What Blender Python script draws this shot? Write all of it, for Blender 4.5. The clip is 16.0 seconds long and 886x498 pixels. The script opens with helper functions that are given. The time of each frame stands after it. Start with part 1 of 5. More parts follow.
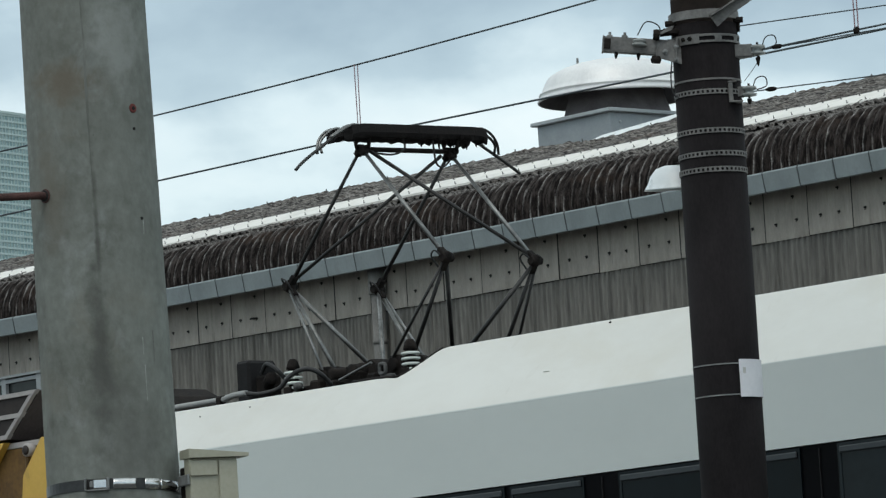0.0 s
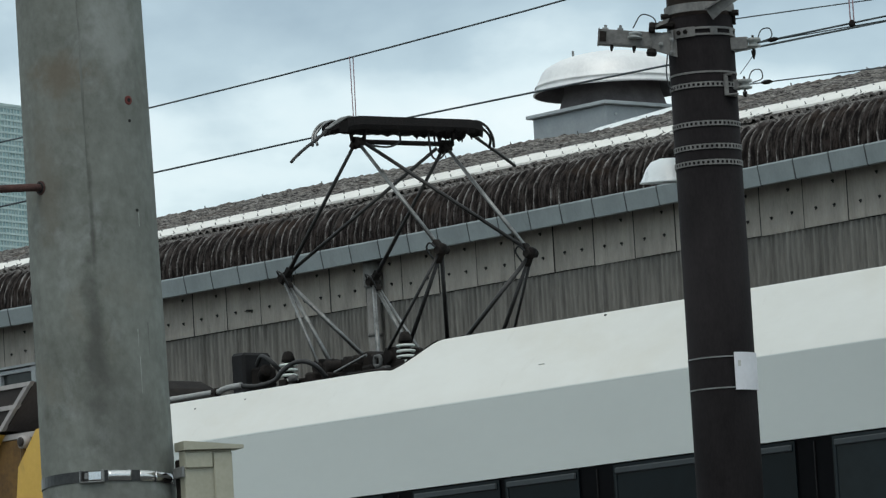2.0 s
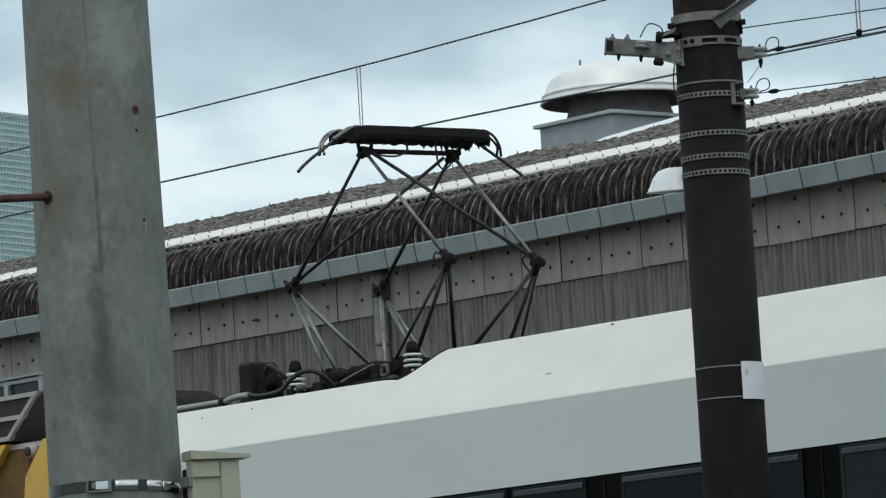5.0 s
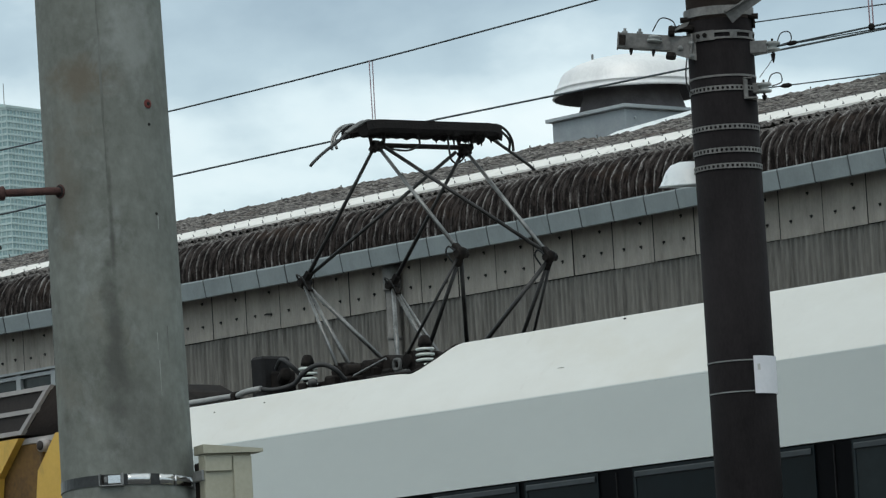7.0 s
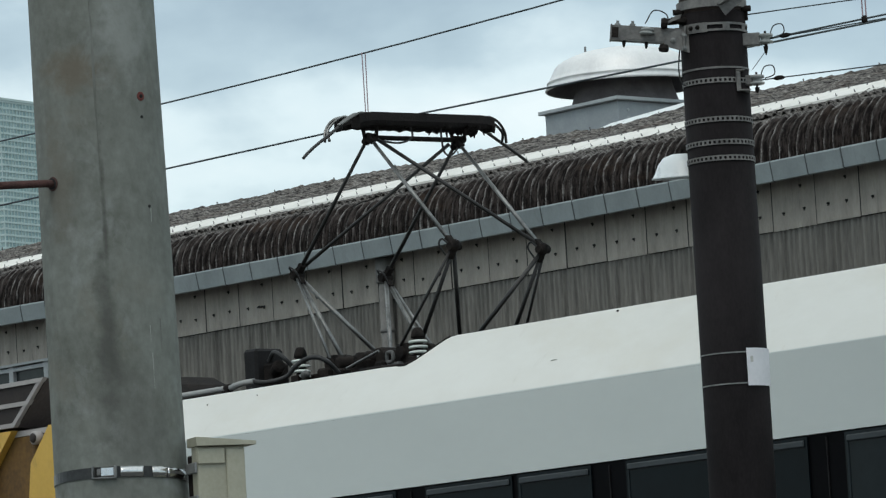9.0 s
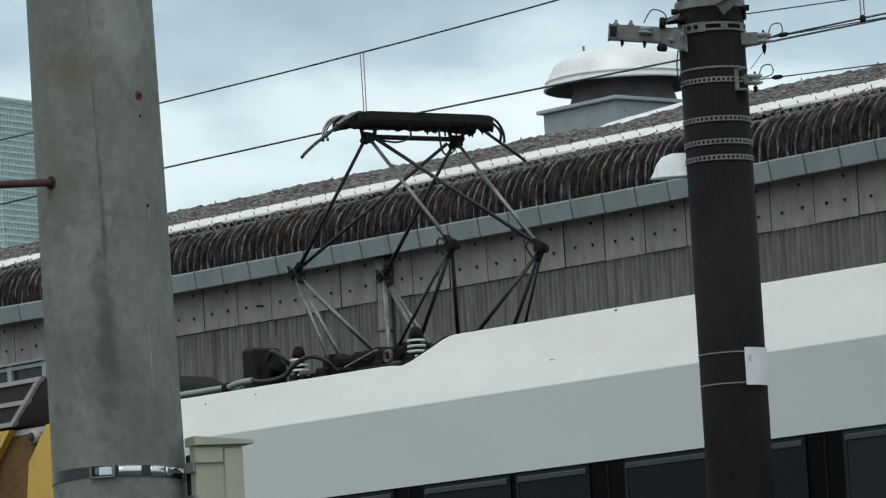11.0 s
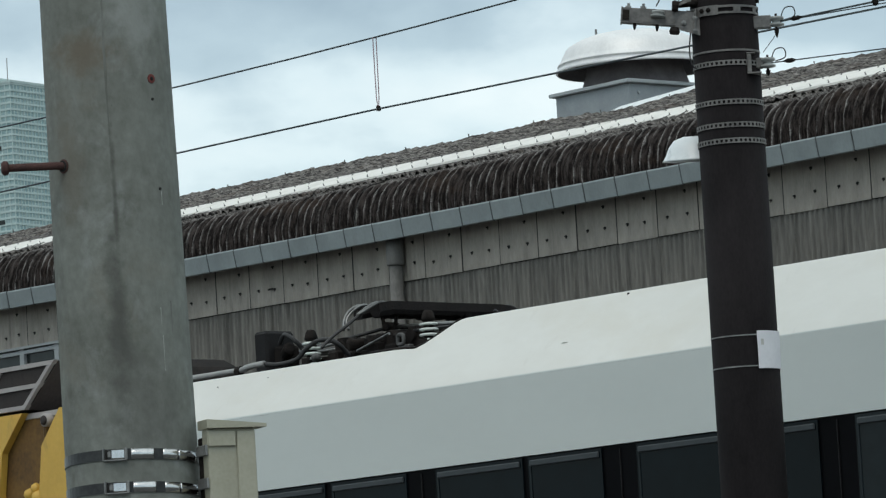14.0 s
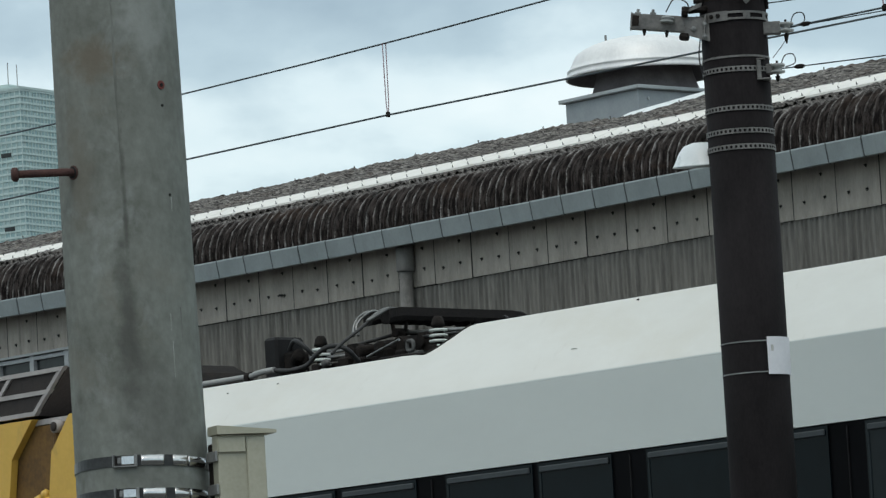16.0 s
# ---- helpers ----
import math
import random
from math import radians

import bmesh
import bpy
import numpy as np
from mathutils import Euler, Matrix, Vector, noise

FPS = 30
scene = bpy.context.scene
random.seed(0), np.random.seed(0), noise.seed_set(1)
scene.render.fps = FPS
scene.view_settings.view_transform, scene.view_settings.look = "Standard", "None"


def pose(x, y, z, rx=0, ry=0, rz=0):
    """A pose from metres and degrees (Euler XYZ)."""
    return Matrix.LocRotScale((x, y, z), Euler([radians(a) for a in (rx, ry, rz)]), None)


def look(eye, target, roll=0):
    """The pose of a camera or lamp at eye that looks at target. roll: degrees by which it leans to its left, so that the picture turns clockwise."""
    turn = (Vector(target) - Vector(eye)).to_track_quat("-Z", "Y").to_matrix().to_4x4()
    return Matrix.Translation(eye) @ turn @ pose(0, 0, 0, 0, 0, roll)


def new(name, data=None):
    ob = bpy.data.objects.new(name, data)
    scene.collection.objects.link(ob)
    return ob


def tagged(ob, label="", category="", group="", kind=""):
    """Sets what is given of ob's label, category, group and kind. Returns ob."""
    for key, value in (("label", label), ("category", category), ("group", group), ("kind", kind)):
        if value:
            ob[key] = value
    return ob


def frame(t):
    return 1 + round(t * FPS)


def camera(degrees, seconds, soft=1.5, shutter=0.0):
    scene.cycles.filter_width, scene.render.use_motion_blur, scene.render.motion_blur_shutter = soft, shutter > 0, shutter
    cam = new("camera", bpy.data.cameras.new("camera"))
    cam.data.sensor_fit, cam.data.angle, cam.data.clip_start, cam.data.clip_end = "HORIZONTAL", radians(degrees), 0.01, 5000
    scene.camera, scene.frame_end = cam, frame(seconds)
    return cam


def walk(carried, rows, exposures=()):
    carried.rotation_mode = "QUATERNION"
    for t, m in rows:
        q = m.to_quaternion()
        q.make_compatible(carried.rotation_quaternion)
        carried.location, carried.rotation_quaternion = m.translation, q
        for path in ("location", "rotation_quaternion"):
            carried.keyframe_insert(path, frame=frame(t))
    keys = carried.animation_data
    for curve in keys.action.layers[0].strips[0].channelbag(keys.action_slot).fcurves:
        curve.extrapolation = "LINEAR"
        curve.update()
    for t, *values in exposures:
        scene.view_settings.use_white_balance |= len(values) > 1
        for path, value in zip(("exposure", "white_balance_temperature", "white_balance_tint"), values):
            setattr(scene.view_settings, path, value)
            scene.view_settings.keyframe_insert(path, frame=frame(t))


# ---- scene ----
# camera: on the ground, a long lens, turned a little by the one who holds it
EYE = (0.0, 0.0, 1.6)
cam = camera(10.4, 16.0, soft=1.3, shutter=0.5)
TURNS = [
    (0, 96.5079, 3.4002, 49.3876),
    (0.5, 96.5014, 3.4226, 49.3120),
    (1, 96.5467, 3.3949, 49.3871),
    (1.5, 96.5217, 3.3377, 49.4134),
    (2, 96.4158, 3.3205, 49.3226),
    (2.5, 96.4084, 3.4022, 49.2863),
    (3, 96.5110, 3.3870, 49.3301),
    (3.5, 96.6040, 3.3339, 49.3804),
    (6, 96.4691, 3.3351, 49.4446),
    (6.5, 96.4726, 3.3236, 49.5197),
    (7, 96.4707, 3.2980, 49.5500),
    (7.5, 96.4324, 3.3126, 49.5602),
    (8, 96.3994, 3.2959, 49.5488),
    (8.5, 96.3547, 3.2843, 49.4970),
    (9, 96.3761, 3.3310, 49.4693),
    (11.5, 96.3526, 3.2941, 49.4293),
    (12, 96.2514, 3.2922, 49.4383),
    (12.5, 96.2541, 3.3149, 49.4235),
    (13, 96.1882, 3.2996, 49.4337),
    (13.5, 96.1812, 3.3029, 49.4722),
    (14, 96.1779, 3.2851, 49.5903),
    (14.5, 96.1589, 3.2571, 49.6287),
    (15, 96.1410, 3.2841, 49.5901),
    (15.5, 96.1703, 3.2723, 49.5718),
    (16, 96.2560, 3.3028, 49.7081),
]
walk(cam, [(t, pose(*EYE, rx, ry, rz)) for t, rx, ry, rz in TURNS])

# ---- world and light: an overcast sky with a soft high sun ----
SUN_ELEVATION, SUN_ROTATION = radians(58), radians(145)
CLOUD_SHIFT = (0.3, 0.1, 0.0)
ZENITH = 1.0


def make_world():
    world = bpy.data.worlds.new("overcast_sky")
    scene.world = world
    world.use_nodes = True
    nt = world.node_tree
    nt.nodes.clear()
    link = nt.links.new
    out = nt.nodes.new("ShaderNodeOutputWorld")
    add = nt.nodes.new("ShaderNodeAddShader")
    clear, cloud = nt.nodes.new("ShaderNodeBackground"), nt.nodes.new("ShaderNodeBackground")
    sky = nt.nodes.new("ShaderNodeTexSky")
    sky.sky_type, sky.sun_disc = "NISHITA", False
    sky.sun_elevation, sky.sun_rotation = SUN_ELEVATION, SUN_ROTATION
    clear.inputs["Strength"].default_value = 0.05
    link(sky.outputs[0], clear.inputs["Color"])
    coord = nt.nodes.new("ShaderNodeTexCoord")
    # cloud masses: broad banks and small billows, flattened towards the horizon
    mapping = nt.nodes.new("ShaderNodeMapping")
    mapping.inputs["Scale"].default_value = (1.0, 1.0, 1.9)
    mapping.inputs["Location"].default_value = CLOUD_SHIFT
    link(coord.outputs["Generated"], mapping.inputs["Vector"])
    big, small = nt.nodes.new("ShaderNodeTexNoise"), nt.nodes.new("ShaderNodeTexNoise")
    big.inputs["Scale"].default_value, big.inputs["Detail"].default_value, big.inputs["Roughness"].default_value = 13.0, 5.0, 0.5
    big.inputs["Distortion"].default_value = 0.3
    small.inputs["Scale"].default_value, small.inputs["Detail"].default_value = 40.0, 6.0
    link(mapping.outputs[0], big.inputs["Vector"])
    link(mapping.outputs[0], small.inputs["Vector"])
    mix = nt.nodes.new("ShaderNodeMath")
    mix.operation = "MULTIPLY_ADD"
    link(small.outputs["Fac"], mix.inputs[0])
    mix.inputs[1].default_value = 0.55
    link(big.outputs["Fac"], mix.inputs[2])
    # the bank of white cloud low down, darker bluish cloud above it, brighter again overhead
    split = nt.nodes.new("ShaderNodeSeparateXYZ")
    link(coord.outputs["Generated"], split.inputs[0])
    height = nt.nodes.new("ShaderNodeValToRGB")
    ramp = height.color_ramp
    ramp.elements[0].position, ramp.elements[0].color = 0.0, (0.62, 0.62, 0.62, 1)
    ramp.elements[1].position, ramp.elements[1].color = 1.0, (1.0, 1.0, 1.0, 1)
    for at, level in ((0.100, 0.42), (0.117, 0.44), (0.129, 0.66), (0.139, 0.83), (0.150, 0.56), (0.162, 0.31), (0.2, 0.36), (0.4, 0.75)):
        ramp.elements.new(at).color = (level, level, level, 1)
    link(split.outputs["Z"], height.inputs["Fac"])
    total = nt.nodes.new("ShaderNodeMath")
    total.operation = "MULTIPLY_ADD"
    link(mix.outputs[0], total.inputs[0])
    total.inputs[1].default_value = 1.15
    link(height.outputs["Color"], total.inputs[2])
    dot = nt.nodes.new("ShaderNodeVectorMath")
    dot.operation = "DOT_PRODUCT"
    dot.inputs[1].default_value = (0.6561, 0.7547, 0.0)
    link(coord.outputs["Generated"], dot.inputs[0])
    thin = nt.nodes.new("ShaderNodeMapRange")
    thin.inputs["From Min"].default_value, thin.inputs["From Max"].default_value = 0.025, 0.085
    thin.inputs["To Min"].default_value, thin.inputs["To Max"].default_value = 0.0, -0.30
    link(dot.outputs["Value"], thin.inputs["Value"])
    regain = nt.nodes.new("ShaderNodeMapRange")
    regain.inputs["From Min"].default_value, regain.inputs["From Max"].default_value = 0.15, 0.5
    regain.inputs["To Min"].default_value, regain.inputs["To Max"].default_value = 0.0, 0.30
    link(dot.outputs["Value"], regain.inputs["Value"])
    banks = nt.nodes.new("ShaderNodeMath")
    link(thin.outputs[0], banks.inputs[0])
    link(regain.outputs[0], banks.inputs[1])
    spread = nt.nodes.new("ShaderNodeMath")
    link(total.outputs[0], spread.inputs[0])
    link(banks.outputs[0], spread.inputs[1])
    colour = nt.nodes.new("ShaderNodeValToRGB")
    tone = colour.color_ramp
    tone.elements[0].position, tone.elements[0].color = 0.0, (0.25, 0.32, 0.345, 1)
    tone.elements[1].position, tone.elements[1].color = 1.0, (0.81, 0.875, 0.835, 1)
    tone.elements.new(0.45).color = (0.42, 0.515, 0.53, 1)
    tone.elements.new(0.72).color = (0.675, 0.77, 0.755, 1)
    shift = nt.nodes.new("ShaderNodeMapRange")
    shift.inputs["From Min"].default_value, shift.inputs["From Max"].default_value = 0.95, 1.85
    link(spread.outputs[0], shift.inputs["Value"])
    link(shift.outputs[0], colour.inputs["Fac"])
    link(colour.outputs["Color"], cloud.inputs["Color"])
    # an overcast sky is about twice as bright overhead as low down
    rise = nt.nodes.new("ShaderNodeMapRange")
    rise.inputs["From Min"].default_value, rise.inputs["From Max"].default_value = 0.18, 0.9
    rise.inputs["To Min"].default_value, rise.inputs["To Max"].default_value = 0.83, ZENITH
    link(split.outputs["Z"], rise.inputs["Value"])
    link(rise.outputs[0], cloud.inputs["Strength"])
    link(clear.outputs[0], add.inputs[0])
    link(cloud.outputs[0], add.inputs[1])
    link(add.outputs[0], out.inputs["Surface"])


make_world()
sun = new("sun", bpy.data.lights.new("sun", "SUN"))
sun.data.energy, sun.data.angle, sun.data.color = 0.55, radians(25), (1.0, 0.95, 0.87)
sun.matrix_world = look((0, 0, 30), (-30.2, 43.5, 30 - 84.8), 0)
scene.view_settings.exposure = 0.0

# ---- materials ----


def mat(name, dark, light, rough=0.6, metal=0.0, coarse=4.0, fine=60.0, amount=0.5, bump=0.15, stretch=(1, 1, 1), low=0.35, high=0.65, spec=0.5):
    """A two-scale surface: broad stains between two colours, fine grain over them, and grain relief."""
    m = bpy.data.materials.new(name)
    m.use_nodes = True
    nt = m.node_tree
    link = nt.links.new
    bsdf = nt.nodes["Principled BSDF"]
    coord, info = nt.nodes.new("ShaderNodeTexCoord"), nt.nodes.new("ShaderNodeObjectInfo")
    shift = nt.nodes.new("ShaderNodeVectorMath")
    shift.operation = "MULTIPLY_ADD"
    link(info.outputs["Random"], shift.inputs[0])
    shift.inputs[1].default_value = (37.0, 17.0, 53.0)
    link(coord.outputs["Object"], shift.inputs[2])
    scale = nt.nodes.new("ShaderNodeMapping")
    scale.inputs["Scale"].default_value = stretch
    link(shift.outputs[0], scale.inputs["Vector"])
    a, b = nt.nodes.new("ShaderNodeTexNoise"), nt.nodes.new("ShaderNodeTexNoise")
    a.inputs["Scale"].default_value, a.inputs["Detail"].default_value, a.inputs["Roughness"].default_value = coarse, 6.0, 0.62
    b.inputs["Scale"].default_value, b.inputs["Detail"].default_value = fine, 4.0
    link(scale.outputs[0], a.inputs["Vector"])
    link(scale.outputs[0], b.inputs["Vector"])
    ramp = nt.nodes.new("ShaderNodeValToRGB")
    ramp.color_ramp.elements[0].position, ramp.color_ramp.elements[0].color = low, (*dark, 1)
    ramp.color_ramp.elements[1].position, ramp.color_ramp.elements[1].color = high, (*light, 1)
    both = nt.nodes.new("ShaderNodeMix")
    both.inputs["Factor"].default_value = amount * 0.5
    link(a.outputs["Fac"], both.inputs["A"])
    link(b.outputs["Fac"], both.inputs["B"])
    link(both.outputs["Result"], ramp.inputs["Fac"])
    link(ramp.outputs["Color"], bsdf.inputs["Base Color"])
    gloss = nt.nodes.new("ShaderNodeMapRange")
    gloss.inputs["To Min"].default_value, gloss.inputs["To Max"].default_value = max(0.02, rough - 0.12), min(1.0, rough + 0.12)
    link(a.outputs["Fac"], gloss.inputs["Value"])
    link(gloss.outputs[0], bsdf.inputs["Roughness"])
    bsdf.inputs["Metallic"].default_value = metal
    bsdf.inputs["Specular IOR Level"].default_value = spec
    if bump:
        relief = nt.nodes.new("ShaderNodeBump")
        relief.inputs["Strength"].default_value, relief.inputs["Distance"].default_value = bump, 0.01
        link(b.outputs["Fac"], relief.inputs["Height"])
        link(relief.outputs[0], bsdf.inputs["Normal"])
    return m


def stained(m, colour, size, low, high, stretch=(1, 1, 1), strength=0.6, seed=0.0):
    """Lays one more layer of soft-edged stains of a colour over a surface."""
    nt = m.node_tree
    link = nt.links.new
    bsdf = nt.nodes["Principled BSDF"]
    under = bsdf.inputs["Base Color"].links[0].from_socket
    scale = [n for n in nt.nodes if n.bl_idname == "ShaderNodeVectorMath"][0]
    place = nt.nodes.new("ShaderNodeMapping")
    place.inputs["Scale"].default_value = stretch
    place.inputs["Location"].default_value = (seed, seed * 0.7, seed * 1.3)
    link(scale.outputs[0], place.inputs["Vector"])
    tex = nt.nodes.new("ShaderNodeTexNoise")
    tex.inputs["Scale"].default_value, tex.inputs["Detail"].default_value, tex.inputs["Roughness"].default_value = size, 8.0, 0.65
    tex.inputs["Distortion"].default_value = 0.4
    link(place.outputs[0], tex.inputs["Vector"])
    span = nt.nodes.new("ShaderNodeMapRange")
    span.inputs["From Min"].default_value, span.inputs["From Max"].default_value = low, high
    span.inputs["To Max"].default_value = strength
    link(tex.outputs["Fac"], span.inputs["Value"])
    mix = nt.nodes.new("ShaderNodeMix")
    mix.data_type = "RGBA"
    link(span.outputs[0], mix.inputs["Factor"])
    for q in mix.inputs:
        if q.type == "RGBA" and q.name == "A":
            link(under, q)
        if q.type == "RGBA" and q.name == "B":
            q.default_value = (*colour, 1)
    out = [q for q in mix.outputs if q.type == "RGBA"][0]
    link(out, bsdf.inputs["Base Color"])


ASPHALT = mat("worn_asphalt", (0.04, 0.04, 0.04), (0.075, 0.073, 0.07), 0.9, coarse=0.6, fine=40, bump=0.3)
LIME = mat("pale_lime_stain", (0.27, 0.28, 0.26), (0.40, 0.41, 0.38), 0.9, coarse=40, bump=0.0)
SCUFF = mat("faint_scuff", (0.47, 0.465, 0.43), (0.56, 0.55, 0.52), 0.6, coarse=40, bump=0.0)
CONCRETE = mat("weathered_concrete", (0.130, 0.135, 0.116), (0.240, 0.254, 0.228), 0.88, coarse=5.0, fine=40, amount=0.5, bump=0.2, stretch=(1, 1, 0.8), low=0.31, high=0.68, spec=0.3)
GROOVE = mat("stained_joint", (0.10, 0.10, 0.085), (0.21, 0.22, 0.20), 0.9, coarse=14, bump=0.1, stretch=(1, 1, 0.3))
BLACK_STEEL = mat("black_sheathing", (0.0080, 0.0069, 0.0073), (0.0225, 0.0195, 0.0203), 0.8, coarse=4, stretch=(1, 1, 0.4), fine=110, bump=0.05, spec=0.08)
BROWN_STEEL = mat("rusted_brown_pole", (0.045, 0.032, 0.027), (0.085, 0.062, 0.052), 0.7, coarse=12, fine=90)
GALVANISED = mat("galvanised_steel", (0.16, 0.16, 0.155), (0.31, 0.315, 0.305), 0.5, 0.4, coarse=16, fine=120, bump=0.05)
STAINLESS = mat("stainless_band", (0.55, 0.55, 0.54), (0.72, 0.72, 0.70), 0.2, 1.0, coarse=8, fine=80, bump=0.02)
DARK_BAND = mat("dark_steel_band", (0.016, 0.016, 0.016), (0.042, 0.042, 0.041), 0.35, 0.4, coarse=20, fine=80, bump=0.05)
RUST = mat("rusted_bolt", (0.040, 0.017, 0.014), (0.090, 0.042, 0.035), 0.85, coarse=30, fine=160, bump=0.4)
RED_RUST = mat("red_oxide_ring", (0.10, 0.022, 0.019), (0.21, 0.048, 0.038), 0.8, coarse=60, fine=200)
HOLE = mat("dark_hole", (0.008, 0.008, 0.008), (0.02, 0.018, 0.016), 0.95, bump=0)
PAPER = mat("white_notice_paper", (0.72, 0.72, 0.745), (0.83, 0.83, 0.855), 0.7, coarse=6, fine=60, bump=0.05)
BEIGE = mat("beige_cabinet_paint", (0.36, 0.345, 0.26), (0.45, 0.435, 0.34), 0.5, coarse=5, fine=80, bump=0.04)
WHITE_PAINT = mat("white_tram_paint", (0.63, 0.62, 0.57), (0.70, 0.70, 0.655), 0.36, coarse=2.2, fine=18, amount=0.3, bump=0.0, stretch=(0.5, 1, 1), low=0.28, high=0.6)
SIDE_GREY = mat("pale_grey_tram_side", (0.575, 0.61, 0.585), (0.63, 0.667, 0.64), 0.42, coarse=1.4, fine=24, amount=0.3, bump=0.0, stretch=(0.5, 1, 1), low=0.25, high=0.7)
BLACK_TRIM = mat("black_window_surround", (0.002, 0.002, 0.0025), (0.004, 0.004, 0.005), 0.4, coarse=4, bump=0.0, spec=0.04)
GRIME = mat("grimy_black_iron", (0.008, 0.0072, 0.007), (0.030, 0.025, 0.022), 0.8, 0.0, spec=0.1, coarse=14, fine=120, bump=0.25)
ARM_STEEL = mat("sooty_steel_tube", (0.012, 0.0115, 0.011), (0.045, 0.043, 0.041), 0.45, 0.3, coarse=9, fine=90, bump=0.06)
BRIGHT_TUBE = mat("bright_steel_tube", (0.10, 0.10, 0.095), (0.30, 0.30, 0.29), 0.36, 0.75, coarse=9, fine=70, bump=0.06)
LUG = mat("dull_grey_casting", (0.05, 0.05, 0.048), (0.14, 0.14, 0.135), 0.6, 0.2, coarse=20, bump=0.1)
CARBON = mat("carbon_slider", (0.008, 0.007, 0.007), (0.018, 0.015, 0.014), 0.8, spec=0.2, coarse=26, fine=110, bump=0.5)
DIRTY_PORCELAIN = mat("dirty_grey_porcelain", (0.24, 0.25, 0.24), (0.42, 0.44, 0.42), 0.4, coarse=18, bump=0.0)
DARK_GALV = mat("weathered_dark_galvanising", (0.10, 0.097, 0.092), (0.24, 0.232, 0.218), 0.6, 0.2, coarse=14, fine=90, bump=0.08)
PORCELAIN = mat("white_porcelain", (0.60, 0.64, 0.60), (0.74, 0.78, 0.74), 0.25, coarse=12, bump=0.0)
VENT_GREY = mat("dull_grey_vent_rail", (0.022, 0.028, 0.031), (0.038, 0.046, 0.050), 0.5, coarse=6, bump=0.0)
CABLE = mat("black_cable", (0.012, 0.012, 0.012), (0.03, 0.03, 0.03), 0.6, coarse=20, bump=0.05)
WIRE = mat("dark_overhead_wire", (0.036, 0.046, 0.050), (0.070, 0.086, 0.092), 0.6, 0.2, coarse=6, bump=0.0)
HANGER_PAINT = mat("dull_pink_hanger_rod", (0.26, 0.16, 0.18), (0.42, 0.29, 0.31), 0.6, coarse=12, bump=0.0)
CONDUIT = mat("grey_conduit", (0.24, 0.24, 0.23), (0.38, 0.38, 0.37), 0.55, coarse=8, fine=60, bump=0.03)
DARK_BOX = mat("dark_grey_housing", (0.010, 0.0098, 0.0100), (0.023, 0.0225, 0.0230), 0.7, coarse=8, fine=80, spec=0.15)
PANEL_CREAM = mat("weathered_cream_cladding", (0.24, 0.218, 0.188), (0.405, 0.37, 0.322), 0.85, coarse=2.6, fine=34, amount=0.4, bump=0.08, stretch=(2.2, 1, 0.7), low=0.3, high=0.62)
SHEET_GREY = mat("stained_grey_corrugated_sheet", (0.100, 0.096, 0.086), (0.275, 0.264, 0.237), 0.9, coarse=5.0, fine=28, amount=0.4, bump=0.1, stretch=(4.5, 1, 0.3), low=0.34, high=0.66)
FASCIA = mat("blue_grey_fascia_metal", (0.215, 0.247, 0.250), (0.285, 0.322, 0.325), 0.5, coarse=3.5, fine=50, bump=0.03, stretch=(1, 1, 0.6))
FASCIA_PALE = mat("pale_grey_sheet_rim", (0.33, 0.36, 0.37), (0.42, 0.455, 0.465), 0.5, coarse=5, bump=0.02)
JOINT = mat("dark_joint_sealant", (0.05, 0.055, 0.058), (0.10, 0.11, 0.115), 0.8, coarse=9, bump=0.0)
# near-black backing: shade behind fascia and panel gaps put into its colour
FASCIA_DARK = mat("shade_dark_backing", (0.02, 0.02, 0.02), (0.04, 0.04, 0.04), 0.9, bump=0.0)
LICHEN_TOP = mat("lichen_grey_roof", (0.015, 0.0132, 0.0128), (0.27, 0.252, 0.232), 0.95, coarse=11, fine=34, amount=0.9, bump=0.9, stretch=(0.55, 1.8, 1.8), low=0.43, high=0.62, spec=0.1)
FLASHING = mat("white_roof_flashing", (0.60, 0.58, 0.53), (0.78, 0.76, 0.71), 0.6, coarse=5, fine=50, bump=0.04, low=0.25, high=0.55)
FAN_METAL = mat("pale_aluminium_cowl", (0.72, 0.72, 0.71), (0.84, 0.84, 0.825), 0.44, 0.2, coarse=5, fine=40, bump=0.03, stretch=(1, 1, 0.5))
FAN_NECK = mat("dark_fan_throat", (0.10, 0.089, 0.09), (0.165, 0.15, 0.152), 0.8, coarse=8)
FAN_BOX = mat("blue_grey_sheet_metal", (0.265, 0.295, 0.31), (0.34, 0.375, 0.39), 0.6, coarse=4, fine=40, bump=0.03)
ALUMINIUM = mat("window_aluminium", (0.27, 0.29, 0.295), (0.37, 0.39, 0.395), 0.5, 0.1, coarse=8, bump=0.02)
LAMP_WHITE = mat("white_enamel_shade", (0.76, 0.80, 0.80), (0.86, 0.89, 0.89), 0.3, coarse=7, bump=0.0)
YELLOW = mat("machine_yellow_paint", (0.60, 0.36, 0.055), (0.71, 0.445, 0.085), 0.5, coarse=5, fine=60, bump=0.04)
# yellow turned brown: shade between the hoods put into the colour
YELLOW_SHADED = mat("shaded_yellow_brown_inside", (0.085, 0.043, 0.011), (0.22, 0.118, 0.027), 0.75, coarse=7, fine=60, bump=0.1)
CAB_GREY = mat("grey_cab_frame", (0.34, 0.31, 0.295), (0.46, 0.43, 0.41), 0.55, coarse=9, bump=0.03)
CAB_DARK = mat("dark_grey_cab_end", (0.050, 0.039, 0.036), (0.080, 0.064, 0.058), 0.6, coarse=6)
CAB_FABRIC = mat("dark_brown_screen", (0.018, 0.012, 0.010), (0.035, 0.026, 0.022), 0.7, coarse=20)
